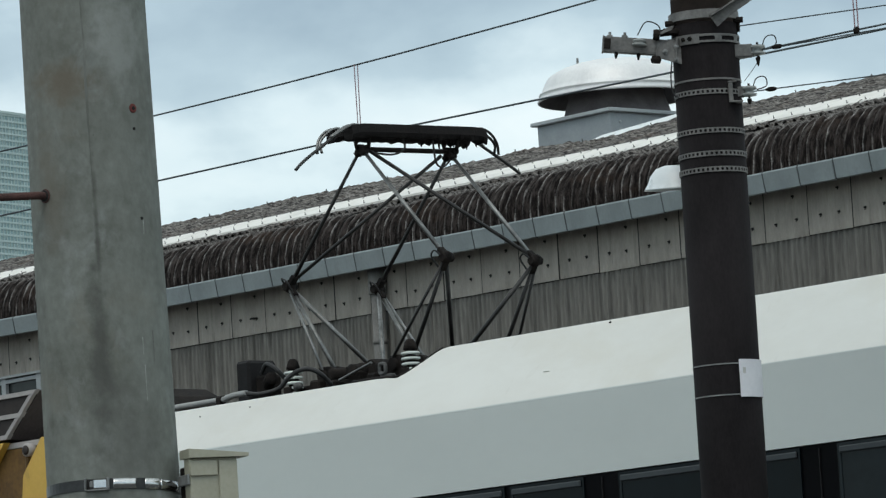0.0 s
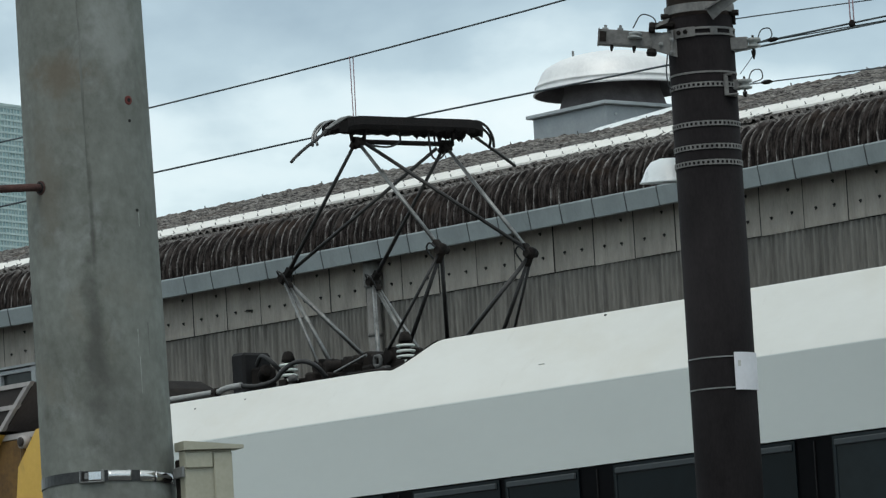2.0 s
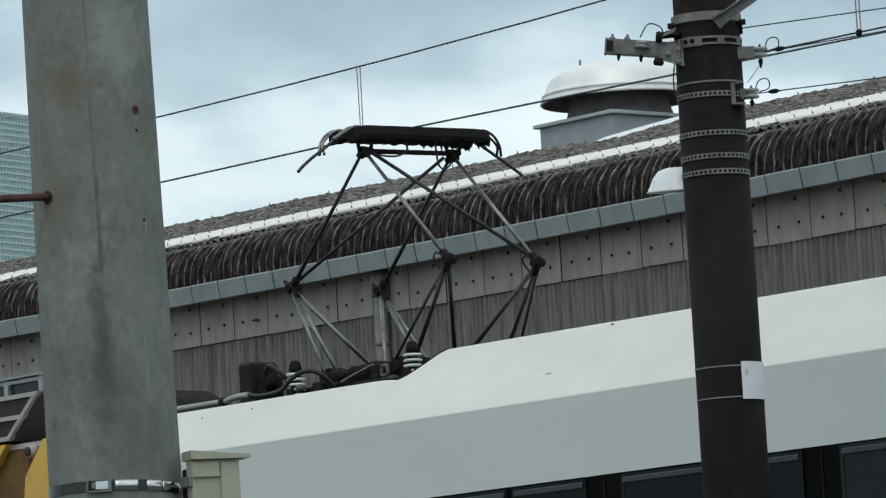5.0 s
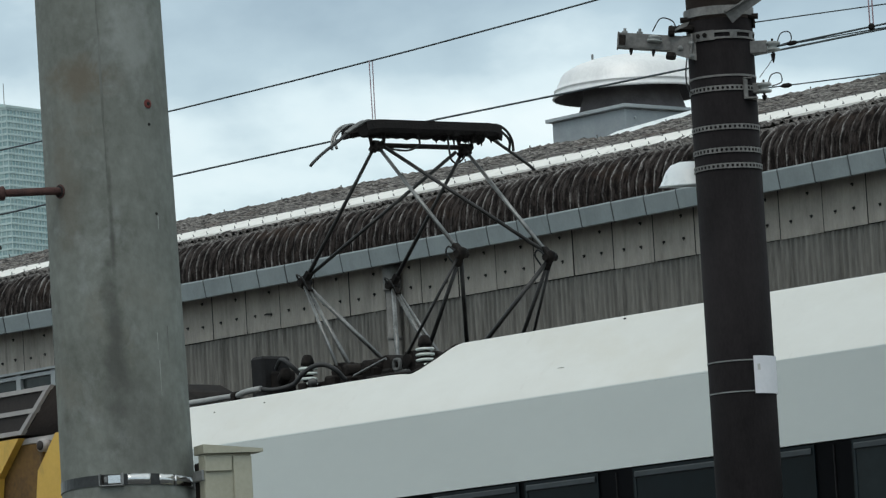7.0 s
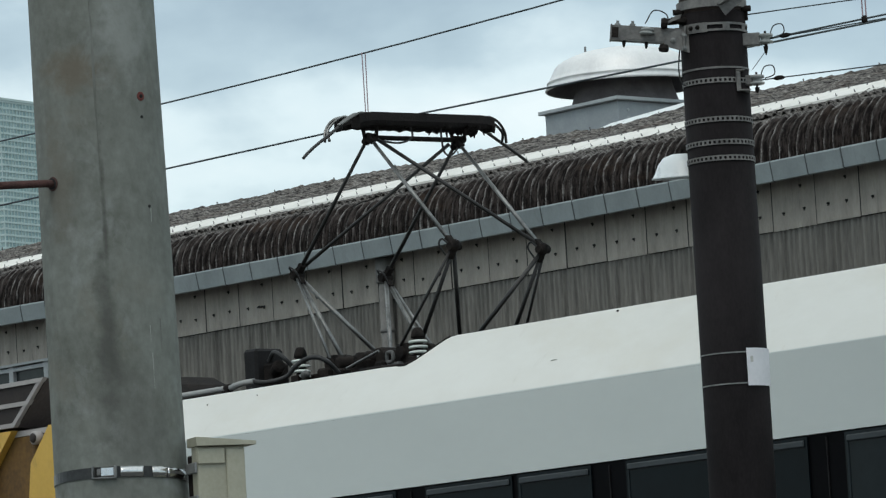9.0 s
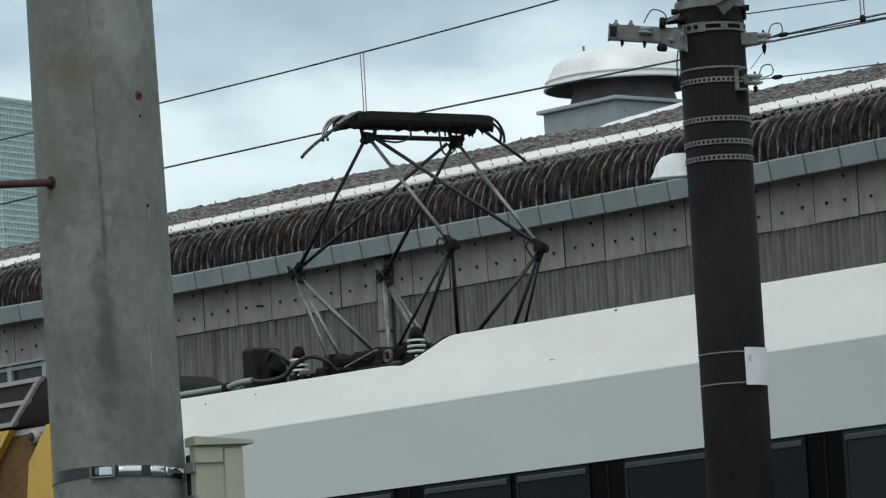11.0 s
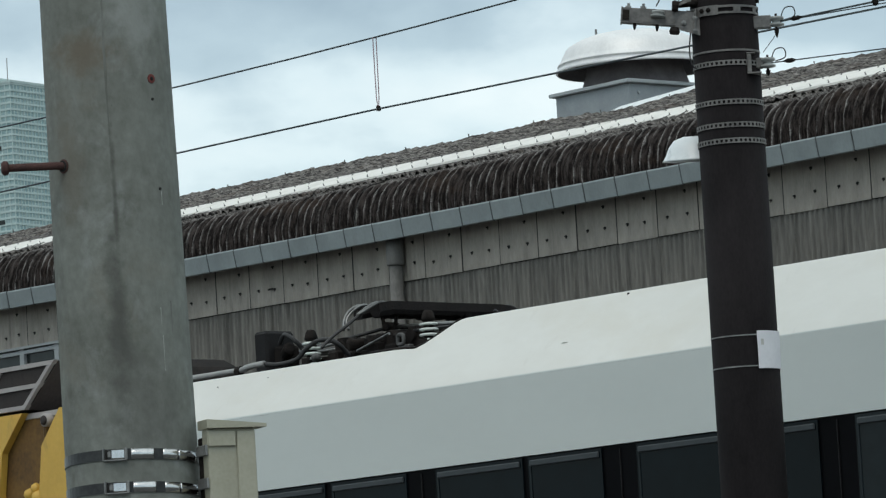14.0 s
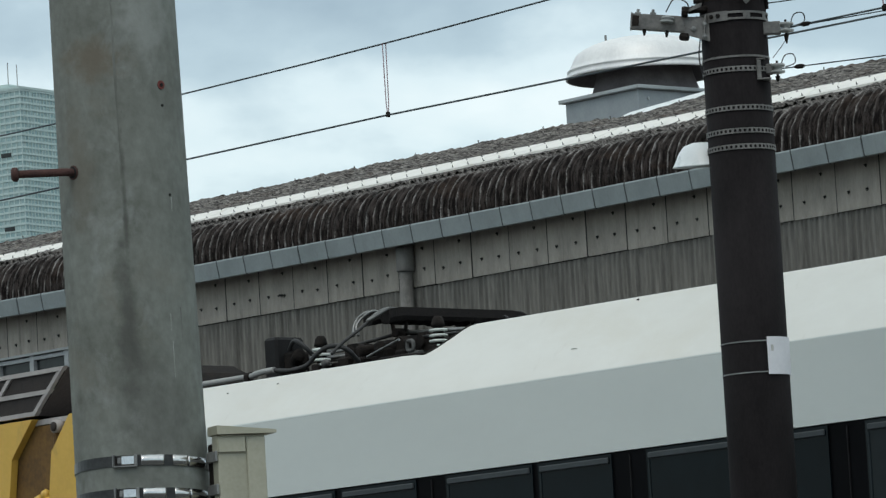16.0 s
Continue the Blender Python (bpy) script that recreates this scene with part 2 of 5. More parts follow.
PIPE_GREY = mat("faded_grey_downpipe", (0.10, 0.098, 0.092), (0.21, 0.205, 0.19), 0.8, coarse=6, stretch=(1, 1, 0.5))
TOWER_FRAME = mat("pale_tower_cladding", (0.44, 0.565, 0.55), (0.51, 0.62, 0.605), 0.5, coarse=0.2, fine=2, bump=0.0)


stained(CONCRETE, (0.20, 0.175, 0.135), 4.2, 0.56, 0.70, (1, 1, 0.8), 0.35, 3.0)
stained(CONCRETE, (0.36, 0.385, 0.375), 8.0, 0.56, 0.72, (1, 1, 0.8), 0.4, 8.0)
stained(CONCRETE, (0.10, 0.10, 0.088), 5.0, 0.57, 0.76, (1.3, 1.3, 0.25), 0.5, 5.0)
stained(CONCRETE, (0.06, 0.06, 0.055), 34.0, 0.70, 0.76, (1, 1, 1), 0.5, 2.0)
stained(WHITE_PAINT, (0.56, 0.52, 0.42), 1.6, 0.52, 0.70, (0.7, 1, 1), 0.28, 4.0)
stained(WHITE_PAINT, (0.40, 0.37, 0.31), 9.0, 0.63, 0.76, (1.0, 0.4, 0.4), 0.22, 9.0)
stained(PANEL_CREAM, (0.065, 0.06, 0.052), 7.0, 0.58, 0.74, (1.6, 1, 0.15), 0.55, 6.0)
stained(SHEET_GREY, (0.38, 0.37, 0.33), 12.0, 0.62, 0.75, (1.8, 1, 0.12), 0.4, 6.0)
stained(SHEET_GREY, (0.06, 0.055, 0.046), 3.0, 0.56, 0.72, (2.5, 1, 0.5), 0.45, 11.0)
stained(FASCIA, (0.12, 0.125, 0.12), 6.0, 0.60, 0.78, (1, 1, 0.5), 0.45, 2.0)
stained(BEIGE, (0.20, 0.18, 0.13), 9.0, 0.62, 0.76, (1, 1, 0.4), 0.5, 2.0)
stained(YELLOW, (0.20, 0.13, 0.05), 7.0, 0.60, 0.76, (1, 1, 0.5), 0.5, 3.0)
stained(LICHEN_TOP, (0.42, 0.405, 0.385), 22.0, 0.58, 0.68, (0.5, 1, 1), 0.7, 3.0)
stained(LICHEN_TOP, (0.085, 0.058, 0.042), 3.0, 0.54, 0.68, (0.6, 1, 1), 0.5, 8.0)
stained(BLACK_STEEL, (0.05, 0.046, 0.044), 60.0, 0.72, 0.78, (1, 1, 1), 0.7, 1.0)


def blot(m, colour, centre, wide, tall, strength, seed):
    """One large weathering stain or paler patch with a ragged soft edge at a place on the thing."""
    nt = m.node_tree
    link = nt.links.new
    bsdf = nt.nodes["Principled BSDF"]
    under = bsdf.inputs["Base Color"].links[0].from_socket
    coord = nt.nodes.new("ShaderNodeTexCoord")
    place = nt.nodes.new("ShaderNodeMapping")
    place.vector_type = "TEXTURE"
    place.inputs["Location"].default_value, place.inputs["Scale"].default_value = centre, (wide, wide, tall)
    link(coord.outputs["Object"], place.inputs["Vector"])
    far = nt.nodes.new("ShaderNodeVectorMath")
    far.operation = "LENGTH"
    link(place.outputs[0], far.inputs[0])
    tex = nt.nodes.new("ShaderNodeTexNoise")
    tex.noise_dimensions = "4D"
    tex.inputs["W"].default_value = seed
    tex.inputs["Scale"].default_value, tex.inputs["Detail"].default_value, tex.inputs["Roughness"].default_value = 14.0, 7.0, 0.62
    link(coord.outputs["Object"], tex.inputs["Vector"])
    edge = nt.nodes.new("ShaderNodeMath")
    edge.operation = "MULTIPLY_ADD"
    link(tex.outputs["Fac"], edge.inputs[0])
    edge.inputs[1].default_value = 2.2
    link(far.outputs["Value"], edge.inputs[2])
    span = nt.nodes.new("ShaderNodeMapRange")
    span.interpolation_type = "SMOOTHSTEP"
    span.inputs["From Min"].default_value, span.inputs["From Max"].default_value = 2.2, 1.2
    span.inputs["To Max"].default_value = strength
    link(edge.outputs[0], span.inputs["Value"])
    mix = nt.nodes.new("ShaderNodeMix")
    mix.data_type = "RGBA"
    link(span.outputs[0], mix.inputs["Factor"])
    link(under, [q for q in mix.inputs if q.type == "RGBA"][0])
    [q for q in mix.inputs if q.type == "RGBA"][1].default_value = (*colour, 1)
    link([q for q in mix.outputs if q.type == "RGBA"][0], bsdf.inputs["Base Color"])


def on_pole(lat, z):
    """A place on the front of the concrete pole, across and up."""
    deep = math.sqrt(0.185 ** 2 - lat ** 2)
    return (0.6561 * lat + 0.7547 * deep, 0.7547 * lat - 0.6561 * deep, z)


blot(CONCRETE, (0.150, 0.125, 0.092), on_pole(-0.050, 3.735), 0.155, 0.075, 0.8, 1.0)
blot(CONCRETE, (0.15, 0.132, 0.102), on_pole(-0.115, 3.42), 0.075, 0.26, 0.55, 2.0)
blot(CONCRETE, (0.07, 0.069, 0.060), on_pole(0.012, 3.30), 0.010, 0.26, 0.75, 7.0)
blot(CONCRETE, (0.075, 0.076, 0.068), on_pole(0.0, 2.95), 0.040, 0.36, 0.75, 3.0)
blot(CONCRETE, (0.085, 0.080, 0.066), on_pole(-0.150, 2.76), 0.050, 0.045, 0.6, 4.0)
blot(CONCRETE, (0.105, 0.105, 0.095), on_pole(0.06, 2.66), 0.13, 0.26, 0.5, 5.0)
# paler patch high on the right side
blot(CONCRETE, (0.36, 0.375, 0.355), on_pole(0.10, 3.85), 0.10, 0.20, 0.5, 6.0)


def eaves_surface():
    """Blackened corrugated sheet: grey lichen runs down each rib, mottled grey where the sheet lies flat.

    The surface coordinates count ribs across and metres along the bend.
    """
    m = bpy.data.materials.new("lichen_streaked_eaves")
    m.use_nodes = True
    nt = m.node_tree
    link = nt.links.new
    bsdf = nt.nodes["Principled BSDF"]
    uv = nt.nodes.new("ShaderNodeUVMap")
    cut = nt.nodes.new("ShaderNodeSeparateXYZ")
    link(uv.outputs[0], cut.inputs[0])

    def noisy(sx, sy, scale, detail=5.0, rough=0.6, seed=0.0):
        place = nt.nodes.new("ShaderNodeMapping")
        place.inputs["Scale"].default_value = (sx, sy, 1.0)
        place.inputs["Location"].default_value = (seed, seed * 1.7, 0.0)
        link(uv.outputs[0], place.inputs["Vector"])
        tex = nt.nodes.new("ShaderNodeTexNoise")
        tex.inputs["Scale"].default_value, tex.inputs["Detail"].default_value, tex.inputs["Roughness"].default_value = scale, detail, rough
        link(place.outputs[0], tex.inputs["Vector"])
        return tex.outputs["Fac"]

    def calc(op, a, b=0.0, c=0.0):
        n = nt.nodes.new("ShaderNodeMath")
        n.operation = op
        for i, q in enumerate((a, b, c)):
            if isinstance(q, (int, float)):
                n.inputs[i].default_value = q
            else:
                link(q, n.inputs[i])
        return n.outputs[0]

    def span(value, a, b, lo=0.0, hi=1.0):
        n = nt.nodes.new("ShaderNodeMapRange")
        n.interpolation_type = "SMOOTHSTEP"
        for k, q in (("From Min", a), ("From Max", b), ("To Min", lo), ("To Max", hi)):
            n.inputs[k].default_value = q
        link(value, n.inputs["Value"])
        return n.outputs[0]

    def blend(f, a, b):
        n = nt.nodes.new("ShaderNodeMix")
        n.data_type = "RGBA"
        link(f, n.inputs["Factor"])
        for q, value in zip([q for q in n.inputs if q.type == "RGBA"], (a, b)):
            if isinstance(value, tuple):
                q.default_value = (*value, 1)
            else:
                link(value, q)
        return [q for q in n.outputs if q.type == "RGBA"][0]

    # distance from the crest line, wandering a little along the bend
    wander = calc("MULTIPLY_ADD", noisy(1.0, 7.0, 1.0), 0.34, -0.17)
    off = calc("SUBTRACT", calc("FRACT", calc("ADD", calc("ADD", cut.outputs[0], wander), 0.56)), 0.5)
    near = span(calc("ABSOLUTE", off), 0.17, 0.045)
    runs = span(noisy(1.3, 4.0, 1.0, 4.0, 0.6, 9.0), 0.40, 0.62, 0.10, 1.0)
    grit = span(noisy(9.0, 60.0, 1.0, 4.0, 0.7, 4.0), 0.36, 0.60, 0.25, 1.0)
    streak = calc("MULTIPLY", calc("MULTIPLY", near, runs), grit)
    body = blend(span(noisy(7.0, 6.0, 1.0, 6.0, 0.7, 2.0), 0.40, 0.68), (0.012, 0.0100, 0.0095), (0.073, 0.061, 0.056))
    body = blend(span(noisy(0.09, 4.0, 1.0, 3.0, 0.5, 31.0), 0.56, 0.70, 0.0, 0.45), body, (0.060, 0.040, 0.029))
    drips = calc("MULTIPLY", span(noisy(5.0, 1.6, 1.0, 4.0, 0.65, 17.0), 0.56, 0.70, 0.0, 0.40), grit)
    body = blend(drips, body, (0.21, 0.195, 0.182))
    body = blend(streak, body, (0.36, 0.342, 0.325))
    flat = blend(span(noisy(3.0, 34.0, 1.0, 6.0, 0.75, 6.0), 0.38, 0.64), (0.024, 0.021, 0.020), (0.225, 0.213, 0.20))
    upper = span(calc("MULTIPLY_ADD", noisy(4.0, 20.0, 1.0, 4.0, 0.6, 14.0), 0.16, cut.outputs[1]), 0.60, 0.66)
    link(blend(upper, body, flat), bsdf.inputs["Base Color"])
    bsdf.inputs["Roughness"].default_value = 0.95
    bsdf.inputs["Specular IOR Level"].default_value = 0.1
    relief = nt.nodes.new("ShaderNodeBump")
    relief.inputs["Strength"].default_value, relief.inputs["Distance"].default_value = 0.5, 0.012
    link(noisy(6.0, 50.0, 1.0, 5.0, 0.7, 21.0), relief.inputs["Height"])
    link(relief.outputs[0], bsdf.inputs["Normal"])
    return m


EAVES = eaves_surface()


def glass(name, tint, rough=0.05, spec=0.5):
    return mat(name, tint, tuple(1.7 * c for c in tint), rough + 0.12, coarse=1.8, fine=10, bump=0.0, spec=spec)


TRAM_GLASS = glass("dark_tinted_tram_glass", (0.0036, 0.0066, 0.0086), 0.0, 0.09)
# lighter copy of the tram glass, reflected daylight put into its colour
LIGHTER_GLASS = glass("lighter_tinted_tram_glass", (0.0115, 0.0160, 0.0182), 0.1, 0.12)
HALL_GLASS = glass("dark_hall_glass", (0.022, 0.026, 0.026), 0.0, 0.22)
TOWER_GLASS = mat("teal_curtain_wall_glass", (0.21, 0.345, 0.355), (0.40, 0.51, 0.50), 0.2, coarse=0.45, fine=1.2, amount=0.9, bump=0.0, stretch=(1, 1, 0.8))

# ---- mesh helpers ----


def part(name, bm, material, parent=None, label="", smooth=False, at=None, mesh=None):
    """Links a bmesh as one mesh object, under a thing or a part if one is given."""
    if mesh is None:
        mesh = bpy.data.meshes.new(name)
        bmesh.ops.recalc_face_normals(bm, faces=bm.faces)
        if smooth:
            for f in bm.faces:
                f.smooth = len(f.verts) == 4
        bm.to_mesh(mesh)
        bm.free()
        mesh.materials.append(material)
    ob = new(name, mesh)
    ob.parent = parent
    if at is not None:
        ob.matrix_basis = at
    return tagged(ob, label)


def thing(name, label, category, m=None, group="", kind=""):
    ob = new(name)
    ob.empty_display_size = 0.1
    if m is not None:
        ob.matrix_basis = m
    return tagged(ob, label, category, group, kind)


def box(bm, x0, x1, y0, y1, z0, z1, bevel=0.0):
    vs = [bm.verts.new((x, y, z)) for x in (x0, x1) for y in (y0, y1) for z in (z0, z1)]
    fs = [bm.faces.new([vs[i] for i in q]) for q in ((0, 1, 3, 2), (4, 6, 7, 5), (0, 4, 5, 1), (2, 3, 7, 6), (0, 2, 6, 4), (1, 5, 7, 3))]
    if bevel:
        edges = list({e for f in fs for e in f.edges})
        bmesh.ops.bevel(bm, geom=edges, offset=bevel, segments=1, affect="EDGES")
    return bm


def prism(bm, outline, y0, y1):
    """An outline in x and z, drawn out from y0 to y1."""
    a = [bm.verts.new((x, y0, z)) for x, z in outline]
    b = [bm.verts.new((x, y1, z)) for x, z in outline]
    bm.faces.new(a), bm.faces.new(b[::-1])
    for i in range(len(a)):
        j = (i + 1) % len(a)
        bm.faces.new((a[i], b[i], b[j], a[j]))
    return bm


def lathe(bm, profile, seg=28, at=(0, 0, 0), axis=None, arc=(0.0, 1.0)):
    """A profile of radius and height, turned round z (or round the given axis)."""
    turn = Matrix.Translation(at) @ ((Vector(axis).to_track_quat("Z", "Y").to_matrix().to_4x4()) if axis else Matrix())
    whole = arc == (0.0, 1.0)
    steps = seg if whole else seg + 1
    rings = []
    for r, z in profile:
        rings.append([bm.verts.new(turn @ Vector((r * math.cos(q), r * math.sin(q), z))) for q in
                      [2 * math.pi * (arc[0] + (arc[1] - arc[0]) * i / seg) for i in range(steps)]])
    for p, q in zip(rings, rings[1:]):
        for i in range(seg):
            j = (i + 1) % steps
            bm.faces.new((p[i], p[j], q[j], q[i]))
    if whole:
        if profile[0][0] > 1e-6:
            bm.faces.new(rings[0][::-1])
        if profile[-1][0] > 1e-6:
            bm.faces.new(rings[-1])
    return bm


def tube(bm, points, r, seg=8, r1=None):
    """A round bar along points."""
    pts = [Vector(p) for p in points]
    rings = []
    n = len(pts)
    side = None
    for i, p in enumerate(pts):
        d = (pts[min(i + 1, n - 1)] - pts[max(i - 1, 0)]).normalized()
        if side is None:
            side = d.orthogonal().normalized()
        side = (side - d * side.dot(d)).normalized()
        other = d.cross(side)
        rr = r if r1 is None else r + (r1 - r) * i / (n - 1)
        rings.append([bm.verts.new(p + rr * (math.cos(2 * math.pi * k / seg) * side + math.sin(2 * math.pi * k / seg) * other)) for k in range(seg)])
    for a, b in zip(rings, rings[1:]):
        for k in range(seg):
            j = (k + 1) % seg
            bm.faces.new((a[k], a[j], b[j], b[k]))
    bm.faces.new(rings[0][::-1]), bm.faces.new(rings[-1])
    return bm


def bend(points, n=6):
    """A smooth curve through points."""
    pts = [Vector(p) for p in points]
    ext = [2 * pts[0] - pts[1]] + pts + [2 * pts[-1] - pts[-2]]
    out = []
    for i in range(1, len(ext) - 2):
        p0, p1, p2, p3 = ext[i - 1:i + 3]
        for k in range(n):
            t = k / n
            out.append(0.5 * (2 * p1 + (p2 - p0) * t + (2 * p0 - 5 * p1 + 4 * p2 - p3) * t * t + (3 * p1 - p0 - 3 * p2 + p3) * t ** 3))
    return out + [pts[-1]]


def B():
    return bmesh.new()


# directions in plan: away from the camera, and across to its right
AWAY, ACROSS = Vector((-0.7547, 0.6561, 0.0)), Vector((0.6561, 0.7547, 0.0))

# ---- ground ----
bm = B()
edge = [-3000, -1200, -500, -200, -100] + [-60 + 4 * i for i in range(26)] + [60, 100, 200, 500, 1200, 3000]
grid = [[bm.verts.new((x, y, 0.0)) for y in edge] for x in edge]
for i in range(len(edge) - 1):
    for j in range(len(edge) - 1):
        bm.faces.new((grid[i][j], grid[i + 1][j], grid[i + 1][j + 1], grid[i][j + 1]))
ground = tagged(part("ground", bm, ASPHALT), "worn dark grey asphalt yard around the tracks", "ground", kind="structure")

# ---- the depot hall behind the tracks ----
WALL_Y = 30.0
X0, X1 = -50.4, -23.4


def sag(x):
    """The eaves line of the old hall dips a little between its ends."""
    return 0.010 * min(6.0, ((x + 34.0) / 4.5) ** 2) - 0.004


def hall():
    h = thing("depot_hall", "long old depot hall with grey corrugated walls and mossy roof", "building", pose(0, 0, 0))
    bm = B()
    box(bm, X0, X1, WALL_Y + 0.06, WALL_Y + 0.3, 0.0, 6.9)
    box(bm, X0, X0 + 0.24, WALL_Y + 0.3, 42, 0.0, 6.9)
    box(bm, X1 - 0.24, X1, WALL_Y + 0.3, 42, 0.0, 6.9)
    box(bm, X0, X1, 42, 42.24, 0.0, 6.9)
    part("wall_core", bm, FASCIA_DARK, h)
    rng = random.Random(4)
    # grey corrugated sheets of the lower wall, open where the windows are
    pitch, width = 0.066, 0.594
    sheets = {}
    for key in ("tall", "stub"):
        bm = B()
        n = int(width / pitch * 6)
        top = 6.318 if key == "tall" else 5.55
        cols = []
        for i in range(n + 1):
            x = width * i / n
            y = -0.017 * math.cos(2 * math.pi * x / pitch)
            cols.append([bm.verts.new((x, y, z)) for z in (0.0, 3.0, top)])
        for a, b in zip(cols, cols[1:]):
            for k in range(2):
                bm.faces.new((a[k], b[k], b[k + 1], a[k + 1]))
        sheets[key] = bm
    meshes = {}
    i, x = 0, X0
    while x < X1 - 0.1:
        key = "stub" if x < -40.4 else "tall"
        at = pose(x, WALL_Y + rng.uniform(-0.004, 0.006) + 0.035, 0)
        if key in meshes:
            part("wall_sheet", None, None, h, at=at, mesh=meshes[key])
        else:
            meshes[key] = part("wall_sheet", sheets[key], SHEET_GREY, h, "grey corrugated wall sheet streaked with dark stains", at=at).data
        x += 0.58
    # cream panels of the upper band, each with its hook bolts
    bm = B()
    w, n = 0.529, 64
    cols = []
    for i in range(n + 1):
        x = w * i / n
        y = -0.0035 * math.cos(2 * math.pi * x / 0.0665)
        cols.append([bm.verts.new((x, y, z)) for z in (6.322, 6.60, 6.86)] + [bm.verts.new((x, y + 0.014, 6.322))])
    for a, b in zip(cols, cols[1:]):
        for k in range(2):
            bm.faces.new((a[k], b[k], b[k + 1], a[k + 1]))
        bm.faces.new((a[3], b[3], b[0], a[0]))
    panel_mesh = bolt_mesh = None
    x, k = -50.242, 0
    while x < X1 - 0.1:
        at = pose(x, WALL_Y + 0.012 + rng.uniform(-0.003, 0.003), rng.uniform(-0.004, 0.004))
        if panel_mesh:
            p = part("wall_panel", None, None, h, at=at, mesh=panel_mesh)
        else:
            p = part("wall_panel", bm, PANEL_CREAM, h, "weathered cream corrugated cladding panel", at=at)
            panel_mesh = p.data
        for bx, bz in ((0.14, 6.475), (0.385, 6.475), (0.37, 6.69)):
            if abs(x + 37.78) < 0.05 and bx == 0.385:
                part("bent_hook", tube(B(), [(bx - 0.075, -0.02, bz), (bx - 0.05, -0.022, bz + 0.004), (bx - 0.005, -0.02, bz)], 0.008, 6, 0.011), HOLE, p, "bent black hook")
            at = pose(bx + rng.uniform(-0.015, 0.015), -0.004, bz + rng.uniform(-0.012, 0.012), 0, rng.uniform(-25, 25), 0)
            if bolt_mesh:
                part("hook_bolt", None, None, p, at=at, mesh=bolt_mesh)
            else:
                bb = B()
                lathe(bb, [(0.0125, 0.0), (0.0135, 0.005), (0.009, 0.010), (0.008, 0.020), (0.0, 0.021)], 8, axis=(0, -1, 0))
                box(bb, -0.004, 0.004, -0.010, -0.002, -0.021, 0.0)
                bolt_mesh = part("hook_bolt", bb, HOLE, p, "black rusted hook bolt", at=at).data
        x += 0.5418
        k += 1
    # fascia of the gutter, plate by plate
    plate_mesh = joint_mesh = None
    x = -50.25
    while x < X1 - 0.1:
        tilt = -math.degrees(math.atan2(sag(x + 0.43) - sag(x), 0.43)) + rng.uniform(-0.35, 0.35)
        at = pose(x + 0.115, WALL_Y - 0.23 + rng.uniform(-0.005, 0.005), 6.783 + sag(x + 0.2), 0, tilt, rng.uniform(-0.6, 0.6)) @ pose(0, 0, -6.8)
        if plate_mesh:
            plate = part("fascia_plate", None, None, h, at=at, mesh=plate_mesh)
        else:
            bm = B()
            ring = [(0.0, 6.726), (-0.02, 6.732), (-0.05, 6.893), (-0.044, 6.907), (0.0, 6.903)]
            a = [bm.verts.new((0.003, y, z)) for y, z in ring]
            b = [bm.verts.new((0.419, y, z)) for y, z in ring]
            bm.faces.new(a), bm.faces.new(b[::-1])
            for i in range(5):
                bm.faces.new((a[i], b[i], b[(i + 1) % 5], a[(i + 1) % 5]))
            plate = part("fascia_plate", bm, FASCIA, h, "blue-grey painted sheet metal fascia plate", at=at)
            plate_mesh = plate.data
        if joint_mesh:
            part("joint", None, None, plate, mesh=joint_mesh)
        else:
            bm = B()
            ring = [(0.004, 6.722), (-0.0225, 6.729), (-0.0535, 6.893), (-0.047, 6.9105), (0.0, 6.906)]
            a = [bm.verts.new((-0.008, y, z)) for y, z in ring]
            b = [bm.verts.new((0.0025, y - 0.001, z)) for y, z in ring]
            bm.faces.new(a), bm.faces.new(b[::-1])
            for i in range(5):
                bm.faces.new((a[i], b[i], b[(i + 1) % 5], a[(i + 1) % 5]))
            joint_mesh = part("joint", bm, JOINT, plate, "dark sealed joint").data
        x += 0.4306
    # gutter box coloured near-black for the shade under the eaves
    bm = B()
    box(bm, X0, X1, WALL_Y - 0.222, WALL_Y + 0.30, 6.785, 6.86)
    part("gutter", bm, FASCIA_DARK, h, "soffit and gutter behind the fascia in a shade-dark colour")
    # downpipe with its wider head
    bm = B()
    lathe(bm, [(0.085, 6.478), (0.088, 6.49), (0.088, 6.722)], 20, at=(-35.42, WALL_Y - 0.07, 0))
    lathe(bm, [(0.066, 0.05), (0.066, 6.50)], 20, at=(-35.42, WALL_Y - 0.07, 0))
    lathe(bm, [(0.072, 6.0), (0.072, 6.04)], 20, at=(-35.42, WALL_Y - 0.07, 0))
    part("downpipe", bm, PIPE_GREY, h, "faded grey downpipe with a wider head", smooth=True)
    # curved corrugated eaves roof: sheets that rise from the gutter and bend back
    prof = [(29.93, 6.84), (29.925, 6.93), (29.927, 7.0), (29.935, 7.055), (29.95, 7.11), (29.975, 7.16), (30.005, 7.202), (30.045, 7.242), (30.09, 7.274), (30.14, 7.30), (30.20, 7.327), (30.27, 7.353), (30.35, 7.382), (30.48, 7.43), (30.62, 7.478)]
    pitch, ribs, sub = 0.113, 8, 14
    x = X0
    s = 0
